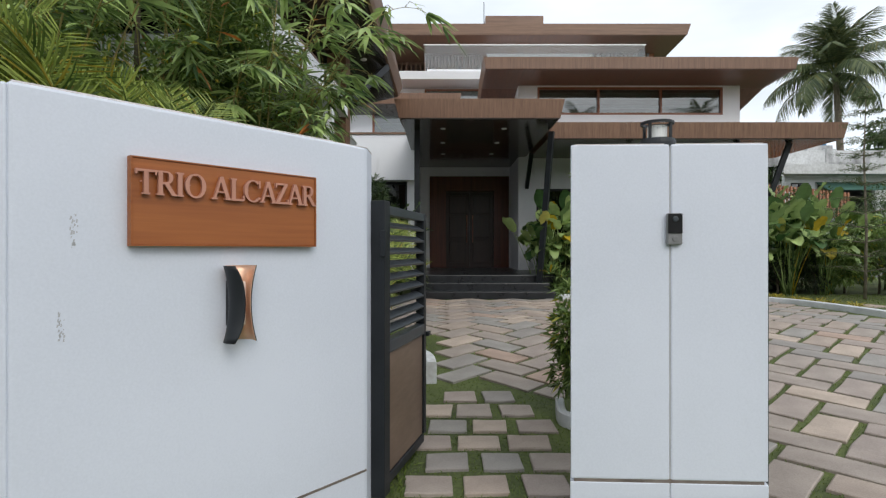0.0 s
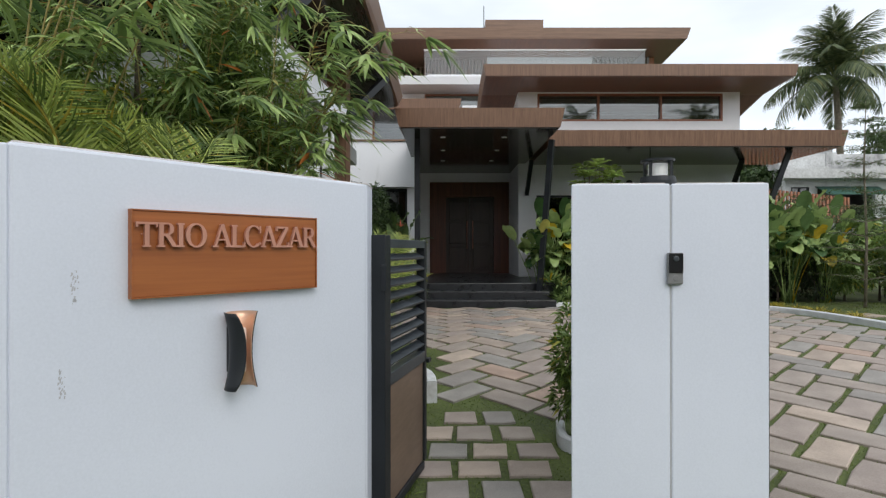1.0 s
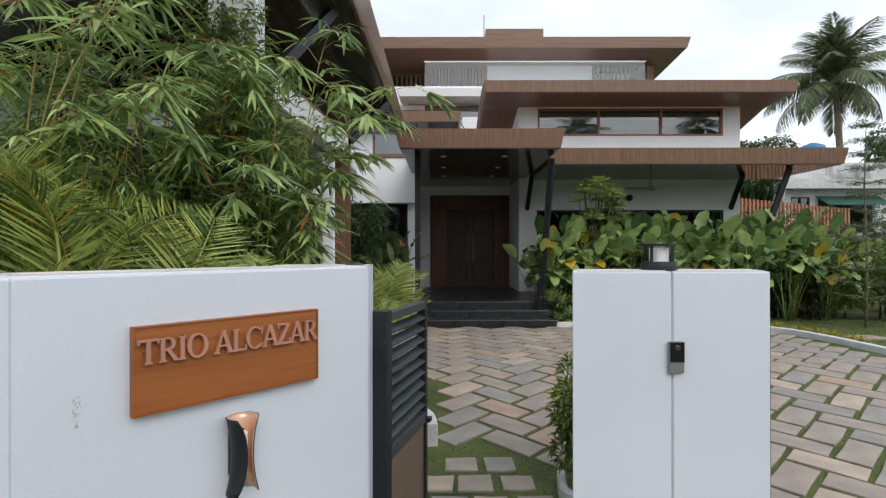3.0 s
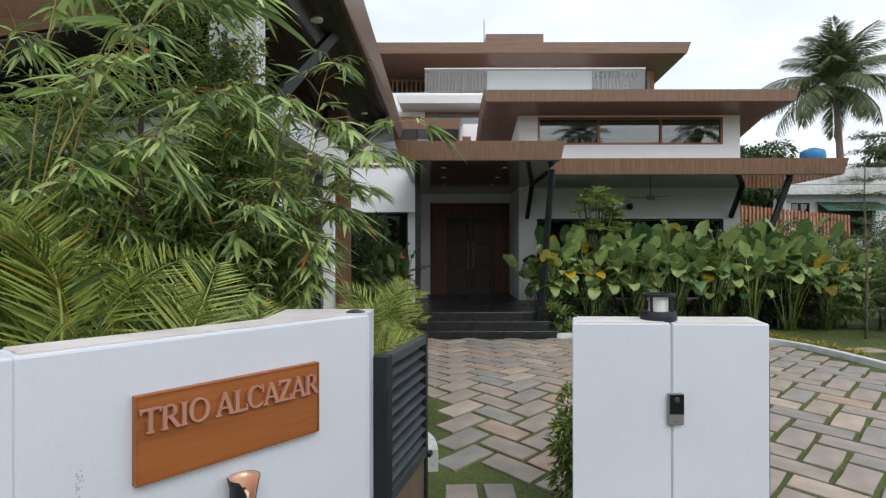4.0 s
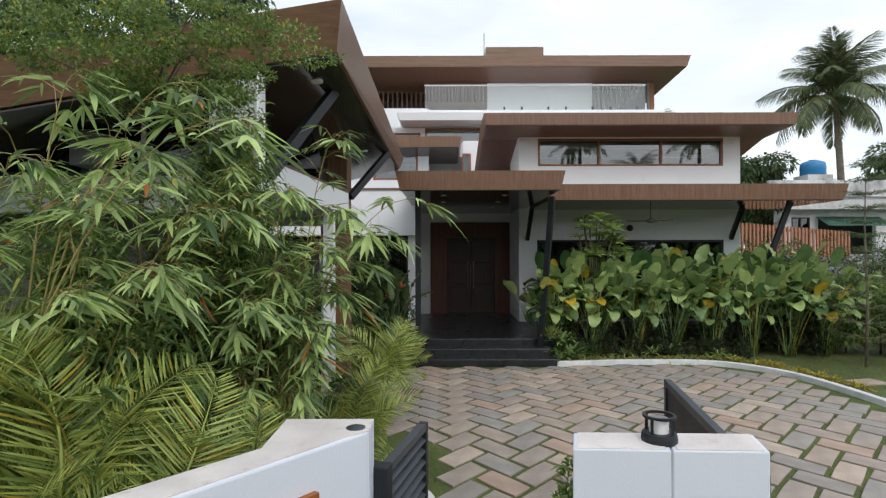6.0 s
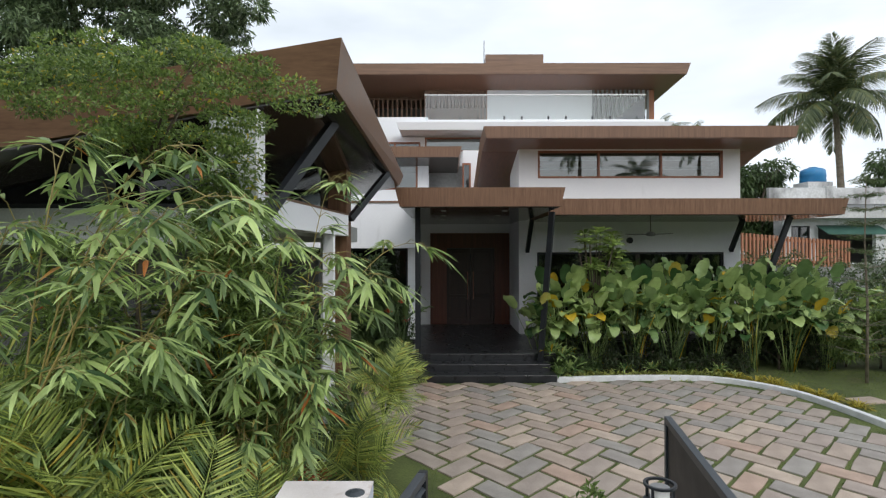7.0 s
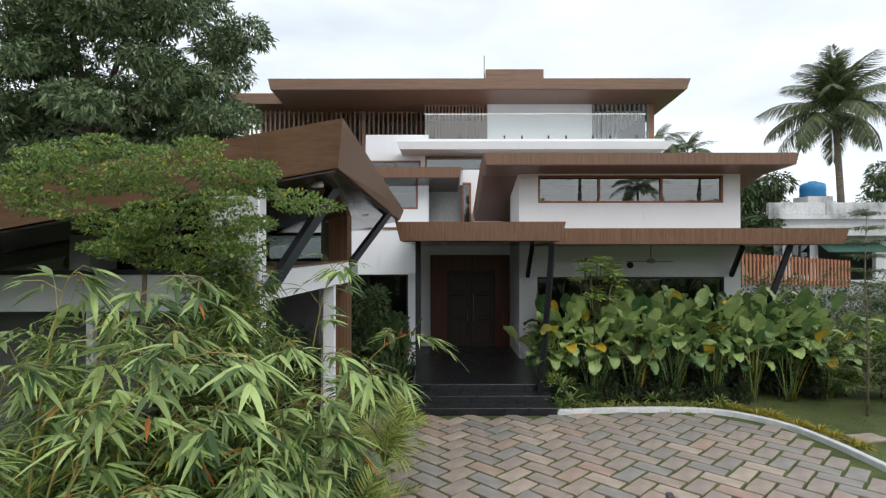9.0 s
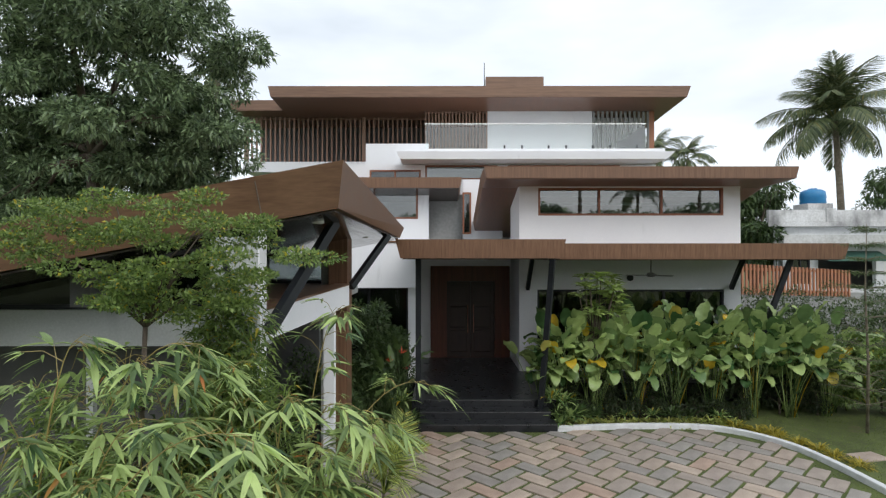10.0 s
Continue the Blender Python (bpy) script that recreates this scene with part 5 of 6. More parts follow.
# trees behind the house and the neighbour
for at, c, rad, hh in (((17.9, 31.5, 0), (17.9, 31.5, 5.9), 2.1, 2.7), ((29.0, 34, 0), (29.0, 34, 7.0), 2.6, 3.0), ((16.6, 29, 0), (16.6, 29, 3.9), 1.5, 2.0), ((-16.5, 23, 0), (-16.5, 23, 5.2), 2.6, 2.8), ((-12.0, 24, 0), (-12.0, 24, 4.6), 2.4, 2.4), ((-20.5, 24, 0), (-20.5, 24, 6.5), 3.0, 3.4)):
    blobs = [((c[0] + R.uniform(-rad, rad) * 0.7, c[1] + R.uniform(-1, 1), c[2] + R.uniform(-hh, hh) * 0.6), (rad * 0.40, rad * 0.40, rad * 0.28)) for _ in range(26)]
    tree("garden_tree", at, blobs, (0, 0, c[2] - hh), 9000, 0.30, 0.36, LEAF_DARK, "dark green leafy tree behind the house", "tree", trunk=0.2)

# slender tree with tiers on the lawn
sl = thing("slender_tree", (9.13, 11.75, -0.06), "slender young tree with layered feathery twigs", "tree")
part("trunk", tube(bmesh.new(), [(9.13, 11.75, -0.06), (9.16, 11.75, 1.5), (9.12, 11.77, 3.0), (9.15, 11.75, 4.45)], [0.035, 0.028, 0.018, 0.006], 8), BARK_PALE, sl, smooth=True)
P, D = [], []
limbs = bmesh.new()
for i in range(13):
    z = 0.55 + 3.75 * i / 12
    for k in range(5):
        a = i * 1.9 + k * 1.257 + R.uniform(-0.3, 0.3)
        ln = (1.15 - 0.8 * i / 12) * R.uniform(0.65, 1.0)
        o, e = np.array([9.14, 11.75, z]), np.array([9.14 + ln * math.cos(a), 11.75 + ln * math.sin(a), z + 0.12 * ln + R.uniform(-0.05, 0.05)])
        tube(limbs, [tuple(o), tuple((o + e) / 2 + np.array([0, 0, 0.04])), tuple(e)], [0.009, 0.006, 0.002], 4)
        for s in np.linspace(0.2, 1, 15):
            for _ in range(6):
                P.append(o + (e - o) * s + R.normal(size=3) * np.array([0.07, 0.07, 0.018]))
                D.append(unit((e - o) * 0.6 + R.normal(size=3) * np.array([0.6, 0.6, 0.2])))
part("branch_spray", limbs, BARK_PALE, sl)["kind"] = "stuff"
part("crown", leaves("crown", P, D, np.array([[0, 0, 1.0]]) + R.normal(size=(len(P), 3)) * 0.3, R.uniform(0.05, 0.09, len(P)), 0.02, mids=((0.4, 1.0),), droop=0.1), LEAF_FINE, sl)


def shrub(at, size, n, L, wr, leaf, label, name="shrub", clumps=12, droop=0.3, updir=0.3, group=""):
    blobs = [((at[0] + R.uniform(-1, 1) * size[0] * 0.65, at[1] + R.uniform(-1, 1) * size[1] * 0.65, at[2] + size[2] * R.uniform(0.25, 0.88)),
              (size[0] * 0.36, size[1] * 0.36, size[2] * 0.17)) for _ in range(clumps)]
    return tree(name, at, blobs, (0, 0, size[2] * 0.25), n, L, wr, leaf, label, "shrub", BARK, droop, 0.03, updir, group)


shrub((1.06, 4.3, -0.28), (0.24, 0.2, 1.15), 2300, 0.10, 0.27, LEAF_TIER, "small upright bright green shrub behind the pillar")
for at, size in (((-1.9, 12.9, -0.05), (0.7, 0.7, 2.7)), ((-2.9, 12.2, -0.05), (0.8, 0.7, 2.5)), ((-1.1, 13.4, -0.05), (0.45, 0.6, 2.1)), ((-1.45, 12.5, -0.05), (0.5, 0.5, 2.0)), ((-2.2, 11.6, -0.05), (0.6, 0.5, 1.7)), ((-1.75, 9.9, -0.05), (0.3, 0.5, 1.3))):
    shrub(at, size, 5200, 0.15, 0.22, LEAF_DARK, "tall dark green fine-leaved shrub beside the porch")
for at, size in (((10.6, 13.2, -0.05), (1.0, 0.9, 2.0)), ((11.8, 14.5, -0.05), (1.4, 1.0, 2.7)), ((13.0, 12.6, -0.05), (1.2, 1.2, 2.6)), ((9.9, 14.8, -0.05), (0.9, 0.8, 2.3)),
                 ((14.8, 15.5, -0.05), (1.5, 1.2, 3.0)), ((12.2, 10.9, -0.05), (0.8, 0.8, 1.4)), ((14.5, 12.0, -0.05), (1.5, 1.5, 2.2)), ((9.9, 13.4, -0.05), (0.8, 0.7, 1.7)), ((11.0, 12.4, -0.05), (0.9, 0.7, 1.5)), ((8.9, 14.4, -0.05), (0.7, 0.5, 1.9))):
    shrub(at, size, 4200, 0.16, 0.25, LEAF_DARK if at[0] > 12.5 or at[1] > 14 else LEAF_TIER, "garden shrub with narrow green leaves by the lawn")
for at, size in (((9.6, 16.4, -0.05), (0.9, 0.6, 3.0)), ((11.0, 16.5, -0.05), (1.0, 0.7, 2.9)), ((12.4, 16.6, -0.05), (1.0, 0.7, 2.9)), ((13.8, 16.6, -0.05), (1.1, 0.7, 3.1)), ((10.3, 15.6, -0.05), (0.8, 0.5, 2.4)), ((-2.4, 10.2, -0.05), (0.7, 0.7, 2.2)), ((-1.75, 4.02, -0.3), (0.45, 0.28, 2.9)), ((-2.6, 3.95, -0.3), (0.6, 0.3, 2.7)), ((-3.5, 3.85, -0.3), (0.7, 0.35, 2.8)), ((-2.3, 5.2, -0.25), (0.6, 0.4, 1.6)), ((-3.2, 5.0, -0.25), (0.7, 0.4, 1.5)), ((-1.2, 6.8, -0.1), (0.4, 0.5, 0.9))):
    shrub(at, size, 3400, 0.12, 0.3, LEAF_DARK, "dark green shrub in the shade of the house")


def paddle_leaf(name, stalk, L, W, bend, seed):
    """A stalk rising from the origin with a broad oval blade at its end."""
    r = np.random.default_rng(seed)
    bm = bmesh.new()
    top = Vector((0.16 * stalk, 0, stalk))
    tube(bm, [(0, 0, 0), (0.05 * stalk, 0, stalk * 0.55), top], [0.012, 0.009, 0.006], 5)
    rows = 9
    prev = None
    ang = radians(74 - bend * 0.25)
    p = top.copy()
    for i in range(rows + 1):
        s = i / rows
        w = W * (math.sin(math.pi * min(1, 0.06 + 0.94 * s)) ** 0.62) * (1 if s < 0.98 else 0.25)
        a = ang - radians(bend) * s
        if i:
            p = p + Vector((math.cos(a), 0, math.sin(a))) * (L / rows)
        nrm = Vector((-math.sin(a), 0, math.cos(a)))
        wave = r.normal() * 0.022
        ring = [bm.verts.new(p + Vector((0, k * w / 2, 0)) + nrm * (abs(k) * w * 0.14 + wave * k)) for k in (-1, -0.5, 0, 0.5, 1)]
        if prev:
            for k in range(4):
                bm.faces.new((prev[k], prev[k + 1], ring[k + 1], ring[k]))
        prev = ring
    me = bpy.data.meshes.new(name)
    bm.to_mesh(me)
    bm.free()
    me.polygons.foreach_set("use_smooth", [True] * len(me.polygons))
    return me


SIZES = ((1.8, 0.56, 0.32, 20), (1.62, 0.57, 0.35, 60), (1.38, 0.55, 0.34, 95), (1.15, 0.50, 0.31, 110), (1.95, 0.52, 0.28, 15), (1.55, 0.54, 0.33, 80))
PADDLES = [paddle_leaf("leaf", *q, i) for i, q in enumerate(SIZES)]
HELI = [paddle_leaf("leaf", q[0] * 0.9, q[1], q[2] * 0.5, q[3], i) for i, q in enumerate(SIZES)]
spots = [(2.38, 13.15)] + [(2.6 + 0.235 * i, 13.0 + 0.36 * (i % 4) + R.uniform(-0.1, 0.1)) for i in range(31)]
for i, (x, y) in enumerate(spots):
    c = thing("paddle_leaf_plant", (x, y, -0.06), "tall broad-leaved plant with glossy paddle leaves, some yellowing", "plant", "plants in the long bed")
    front = y < 13.3
    for k in range(21):
        ob = part("leaf", PADDLES[(k + i) % len(PADDLES)], LEAF_CALATHEA, c)
        s = R.uniform(0.74, 1.0) if front else R.uniform(0.92, 1.15)
        ob.matrix_parent_inverse = Matrix()
        ob.matrix_basis = pose(R.uniform(-0.15, 0.15), R.uniform(-0.12, 0.12), 0, 0, 0, (-90, -90, 90)[k % 3] + R.uniform(-65, 65)) @ pose(0, 0, 0, R.uniform(-12, 12), R.uniform(-4, 16), 0) @ Matrix.Scale(s, 4)


def tuft_mesh(name, n, L, W, spread, droop, seed):
    r = np.random.default_rng(seed)
    a = r.uniform(0, 2 * math.pi, n)
    e = r.uniform(0.35, 1.35, n)
    D = np.stack([np.cos(a) * np.cos(e), np.sin(a) * np.cos(e), np.sin(e)], 1)
    P = np.stack([np.cos(a) * spread * r.uniform(0, 1, n), np.sin(a) * spread * r.uniform(0, 1, n), np.zeros(n)], 1)
    N = np.stack([-np.cos(a) * np.sin(e), -np.sin(a) * np.sin(e), np.cos(e)], 1)
    return leaves(name, P, D, N, r.uniform(0.7, 1.15, n) * L, W, mids=((0.3, 1.0), (0.65, 0.85)), droop=droop, fold=0.1)


SPIDER = [tuft_mesh("blades", 60, 0.5, 0.03, 0.08, 0.75, s) for s in (1, 2)]
GOLD = [tuft_mesh("blades", 70, 0.42, 0.022, 0.08, 0.6, s) for s in (3, 4)]
DRAC = [tuft_mesh("blades", 44, 0.55, 0.055, 0.08, 0.45, s) for s in (5, 6)]
RED = [tuft_mesh("blades", 30, 0.55, 0.07, 0.08, 0.3, s) for s in (8, 9)]


def tuft(name, meshes, mat, at, s, label, group, k, cat="plant"):
    ob = part(name, meshes[k % len(meshes)], mat, None)
    ob.matrix_basis = pose(*at, 0, 0, R.uniform(0, 360)) @ Matrix.Scale(s, 4)
    tagged(ob, label, cat, group)


for i in range(17):
    x = 2.75 + 0.235 * i
    tuft("spider_plant", SPIDER, LEAF_SPIDER, (x, 12.33 + R.uniform(-0.06, 0.1), -0.06), R.uniform(0.8, 1.15), "variegated green and cream grassy plant along the kerb", "grassy plants along the kerb", i)
for i, (x, y) in enumerate(((6.75, 11.75), (7.0, 11.4), (7.2, 11.05), (7.05, 11.7), (7.35, 10.7), (7.4, 10.35), (6.5, 12.1), (7.55, 9.9))):
    tuft("golden_grass", GOLD, LEAF_GOLD, (x, y, -0.06), R.uniform(0.75, 1.1), "tuft of golden yellow grass on the lawn edge", "golden grass tufts", i)
for i, at in enumerate(((2.62, 12.25, 0.0), (2.9, 12.55, 0.15), (2.5, 12.6, 0.45), (-0.75, 11.75, 0.15), (-0.95, 12.2, 0.5), (-1.3, 11.9, 0.2), (4.2, 12.6, 0.05), (5.7, 12.6, 0.05), (6.3, 12.5, 0.05), (2.66, 12.45, 0.12), (2.85, 12.3, 0.1), (3.1, 12.45, 0.08), (2.75, 12.6, 0.35), (3.5, 12.5, 0.1), (4.8, 12.5, 0.1), (5.2, 12.45, 0.12))):
    tuft("dracaena", DRAC, LEAF_DRAC if i > 8 else LEAF_DARK if i % 2 else LEAF_CALATHEA, at, R.uniform(0.85, 1.2) if i < 6 or 8 < i < 13 else 0.7, "strap-leaved dracaena with arching green leaves", "strap-leaved plants", i)
for i, at in enumerate(((-1.0, 11.6, -0.05), (-1.3, 12.0, -0.05), (-0.95, 12.4, -0.05))):
    h = thing("heliconia", at, "heliconia with long leaves and orange flower bracts", "plant")
    for k in range(9):
        ob = part("leaf", HELI[k % 6], LEAF_DARK, h)
        ob.matrix_parent_inverse = Matrix()
        ob.matrix_basis = pose(0, 0, 0, 0, 0, R.uniform(0, 360)) @ pose(0, 0, 0, 0, R.uniform(0, 14), 0) @ Matrix.Scale(0.9 + 0.06 * (k % 3), 4)
    ob = part("flower", tuft_mesh("flower", 7, 0.16, 0.03, 0.01, 0.1, 20 + i), LEAF_RED, h, "orange-red bracts")
    ob.matrix_parent_inverse = Matrix()
    ob.matrix_basis = pose(0.1, -0.1, 1.75 - 0.25 * i)
for i, at in enumerate(((-1.45, 5.5, 0.55), (-1.3, 5.75, 0.4), (-1.12, 4.1, 1.0), (-1.02, 4.2, 0.85))):
    tuft("red_cordyline", RED, LEAF_RED, at, 0.4, "small red-leaved cordyline under the palms", "red plants", i)

shrub((-1.32, 4.28, -0.3), (0.28, 0.2, 2.7), 2600, 0.17, 0.13, LEAF_BAMBOO, "slim bamboo bush with fine drooping leaves", "bamboo_bush", 14, 0.6)
shrub((-1.74, 4.35, -0.3), (0.42, 0.22, 3.95), 9000, 0.15, 0.15, LEAF_TIER, "slim bamboo bush with fine drooping leaves", "bamboo_bush", 22, 0.6)
shrub((-2.6, 4.4, -0.3), (0.55, 0.2, 2.7), 4200, 0.15, 0.15, LEAF_DARK, "slim bamboo bush with fine drooping leaves", "bamboo_bush", 20, 0.6)
shrub((-1.55, 3.95, -0.3), (0.5, 0.25, 3.4), 8000, 0.15, 0.13, LEAF_TIER, "slim bamboo bush with fine drooping leaves", "bamboo_bush", 20, 0.6)
shrub((-2.75, 3.5, -0.3), (0.65, 0.25, 3.2), 8000, 0.15, 0.13, LEAF_TIER, "slim bamboo bush with fine drooping leaves", "bamboo_bush", 20, 0.6)
shrub((-2.1, 3.3, -0.3), (0.6, 0.25, 2.9), 7000, 0.16, 0.14, LEAF_TIER, "slim bamboo bush with fine drooping leaves", "bamboo_bush", 14, 0.6)
# undergrowth whose dark leaf colour carries the shade low in the bed
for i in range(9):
    shrub((2.9 + 0.5 * i, 12.68 + R.uniform(-0.05, 0.05), -0.06), (0.3, 0.16, 0.5), 420, 0.13, 0.22, LEAF_SHADED, "low dark undergrowth beneath the paddle-leaved plants", "undergrowth", 7, group="undergrowth")
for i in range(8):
    shrub((3.0 + 0.85 * i, 13.1 + R.uniform(-0.1, 0.1), -0.06), (0.5, 0.3, 0.95), 900, 0.11, 0.3, LEAF_SHADED, "low dark undergrowth beneath the paddle-leaved plants", "undergrowth", 8, group="undergrowth")

# frangipani shrub
fr = thing("frangipani", (3.8, 13.5, -0.06), "frangipani shrub with leaf rosettes and white blossoms", "shrub")
P, D, N, FP, FD = [], [], [], [], []
for k in range(26):
    e = np.array([3.82 + R.uniform(-0.55, 0.55), 13.35 + R.uniform(-0.4, 0.35), 3.28 - 0.95 * R.uniform(0, 1) ** 1.2])
    part("branch", tube(bmesh.new(), [(3.8, 13.5, -0.06), (3.8 + (e[0] - 3.8) * 0.4, 13.5, 1.6), tuple(e)], [0.022, 0.016, 0.010], 6), BARK, fr, smooth=True)
    for j in range(16):
        a = j * 2.4
        P.append(e)
        D.append((math.cos(a), math.sin(a), R.uniform(0.1, 1.0)))
        N.append((0, 0, 1))
    if k % 3 == 0:
        for j in range(14):
            FP.append(e + rand_dirs(1)[0] * 0.07 + np.array([0, 0, 0.08]))
            FD.append(rand_dirs(1, 0.5)[0])
part("crown", leaves("crown", P, D, N, R.uniform(0.24, 0.38, len(P)), 0.12, mids=((0.4, 0.8), (0.7, 1.0)), droop=0.3), LEAF_FRANGIPANI, fr)
part("blossoms", leaves("blossoms", FP, FD, rand_dirs(len(FP)), 0.05, 0.035, droop=0.1), FLOWER_WHITE, fr)

# ---- neighbour's house, fence ----
nb = thing("neighbour_house", (20.0, 26.0, 0.0), "weathered white flat-roofed neighbour house", "house")
def slanted(x0, x1, y0, y1, z0, z1, lean):
    return hexa(bmesh.new(), [(x0, y0, z0), (x1, y0, z0), (x1, y1, z0), (x0 + lean, y1, z0)], [(x0, y0, z1), (x1, y0, z1), (x1, y1, z1), (x0 + lean, y1, z1)])


part("wall", slanted(16.95, 30.0, 27.9, 33.0, 0.0, 5.2, 3.5), NEIGHBOUR, nb)
part("roof_slab", slanted(16.45, 30.4, 27.5, 33.2, 5.2, 5.42, 3.7), WEATHERED, nb)
part("parapet", boxm(16.5, 30.2, 27.55, 27.75, 5.42, 6.04, bevel=0.02), WEATHERED, nb)
for x in (19.4, 22.6):
    part("parapet_pier", boxm(x, x + 0.5, 27.5, 27.8, 5.42, 6.12, bevel=0.02), WEATHERED, nb)
part("wall", wall_with_holes(14.8, 30.0, 23.5, 23.7, 0.0, 4.2, [(15.05, 15.85, 2.5, 3.9), (16.2, 18.7, 2.3, 3.92), (19.8, 21.2, 2.5, 3.8)]), NEIGHBOUR, nb)
part("wall", slanted(16.4, 30.0, 25.8, 26.0, 0.0, 4.2, 0.1), DARK_ROOM, nb)
part("roof_slab", slanted(14.3, 30.4, 22.8, 27.4, 4.2, 4.6, 2.9), WEATHERED, nb)
for x0, x1, z0, z1, cuts in ((15.05, 15.85, 2.5, 3.9, (0.5,)), (19.8, 21.2, 2.5, 3.8, (0.33, 0.67))):
    window("window", x0, x1, 23.56, z0, z1, cuts, STEEL, GLASS_DARK, nb, 0.05)
bm = hexa(bmesh.new(), [(16.1, 22.7, 3.5), (18.8, 22.7, 3.5), (18.8, 23.48, 3.9), (16.1, 23.48, 3.9)],
          [(16.1, 22.7, 3.53), (18.8, 22.7, 3.53), (18.8, 23.48, 3.93), (16.1, 23.48, 3.93)])
part("awning", bm, AWNING, nb, "dark green sheet awning")
tk = thing("water_tank", (19.66, 28.9, 6.04), "blue plastic rooftop water tank", "water tank")
part("body", lathe(bmesh.new(), [(0.58, 6.44), (0.61, 6.5), (0.59, 6.72), (0.61, 6.76), (0.59, 7.0), (0.56, 7.12), (0.4, 7.2)], (19.66, 28.9, 0), 24), TANK_BLUE, tk, smooth=True)
part("lid", lathe(bmesh.new(), [(0.22, 7.2), (0.22, 7.26), (0.18, 7.28)], (19.66, 28.9, 0), 20), TANK_BLUE, tk)
part("stand", boxm(19.0, 20.3, 28.3, 29.5, 5.42, 6.44), WEATHERED, tk)
tagged(part("boundary_wall", hexa(bmesh.new(), [(8.9, 18.95, -0.1), (30.0, 24.75, -0.1), (30.0, 24.95, -0.1), (8.9, 19.15, -0.1)],
                                  [(8.9, 18.95, 2.45), (22.0, 22.55, 2.2), (22.0, 22.75, 2.2), (8.9, 19.15, 2.45)]), GREY_WALL, None), "grey plastered boundary wall behind the garden", "wall", kind="structure")
fence = thing("timber_fence", (12.5, 19.9, 2.4), "orange-brown vertical timber fence on the boundary wall", "fence")
bm = boxm(-0.04, 0.04, -0.025, 0.025, 0.0, 1.0)
fence_slat = bpy.data.meshes.new("slat")
bm.to_mesh(fence_slat)
bm.free()
fence_slat.materials.append(FENCE_WOOD)
for i in range(32):
    f = i / 31
    ob = part("slat", fence_slat, FENCE_WOOD, fence)
    ob.matrix_basis = pose(10.3 + 5.1 * f, 19.25 + 1.4 * f, 2.38 - 0.2 * f, 0, 0, 15.4) @ Matrix.Diagonal((1, 1, 1.1 - 0.1 * f, 1))
for z in (0.15, 0.92):
    part("rail", beam(bmesh.new(), (10.25, 19.29, 2.38 + z), (15.45, 20.72, 2.18 + z), 0.04, 0.09), FENCE_WOOD, fence)
lw = thing("grey_outbuilding", (-16.0, 18.0, 0.0), "plain grey plastered building beyond the side wing", "building")
part("wall", boxm(-22.0, -11.8, 16.0, 16.3, 0.0, 6.3), GREY_WALL, lw)
part("roof_slab", boxm(-22.3, -11.7, 15.8, 16.6, 6.3, 6.5), GREY_WALL, lw)

for at, turn in (((8.05, 10.35), 12), ((8.75, 10.2), 5), ((9.5, 10.1), 9)):
    ob = tagged(part("stepping_stone", boxm(-0.3, 0.3, -0.2, 0.2, -0.05, 0.03, bevel=0.012), STONE, None), "grey stepping stone set in the lawn", "stepping stone", "stepping stones in the lawn")
    ob.matrix_basis = pose(at[0], at[1], -0.062, 0, 0, turn)

# black car under the side wing
car = thing("parked_car", (-2.75, 9.3, -0.06), "black car parked under the side wing", "car")
bm = boxm(-4.6, -1.8, 8.75, 10.4, 0.12, 0.82, bevel=0.16, seg=4)
part("body", bm, PLASTIC, car, smooth=True)
bm = hexa(bmesh.new(), [(-4.5, 8.85, 0.80), (-2.5, 8.85, 0.80), (-2.5, 10.3, 0.80), (-4.5, 10.3, 0.80)], [(-4.3, 9.0, 1.35), (-3.1, 9.0, 1.35), (-3.1, 10.15, 1.35), (-4.3, 10.15, 1.35)])
part("cabin", bm, PLASTIC, car)
for x in (-4.1, -2.35):
    for y in (8.72, 10.25):
        w = part("wheel", lathe(bmesh.new(), [(0.30, 0), (0.32, 0.03), (0.32, 0.15), (0.30, 0.18)], (0, 0, 0), 24), STEEL, car)
        w.matrix_parent_inverse = car.matrix_basis.inverted() @ pose(x, y + 0.18, 0.26, 90, 0, 0)
part("number_plate", boxm(-1.815, -1.79, 9.2, 9.65, 0.38, 0.48), DIFFUSER, car, "plain white plate")

# ceiling fan and wall lamp on the veranda
fan = thing("ceiling_fan", (5.45, 14.3, 3.66), "white ceiling fan under the veranda", "fan")
part("rod", tube(bmesh.new(), [(5.45, 14.3, 3.66), (5.45, 14.3, 3.3)], 0.015, 8), PLASTIC_GREY, fan)
part("motor", lathe(bmesh.new(), [(0.05, 3.2), (0.11, 3.22), (0.11, 3.29), (0.05, 3.32)], (5.45, 14.3, 0), 20), PLASTIC_GREY, fan)
for k in range(3):
    bm = boxm(0.1, 0.65, -0.06, 0.06, -0.006, 0.006, bevel=0.004)
    bmesh.ops.transform(bm, matrix=pose(5.45, 14.3, 3.25, 0, 0, 180 + 120 * k) @ pose(0, 0, 0, 8, 0, 0), verts=bm.verts)
    part("blade", bm, PLASTIC_GREY, fan)
tagged(part("wall_spotlight", lathe(bmesh.new(), [(0.04, 0), (0.09, 0.06), (0.09, 0.12), (0.05, 0.14)], (0, 0, 0), 16), STEEL, None), "small black spotlight on the veranda wall", "spotlight").matrix_basis = pose(5.35, 15.7, 3.12, 90, 0, 0)

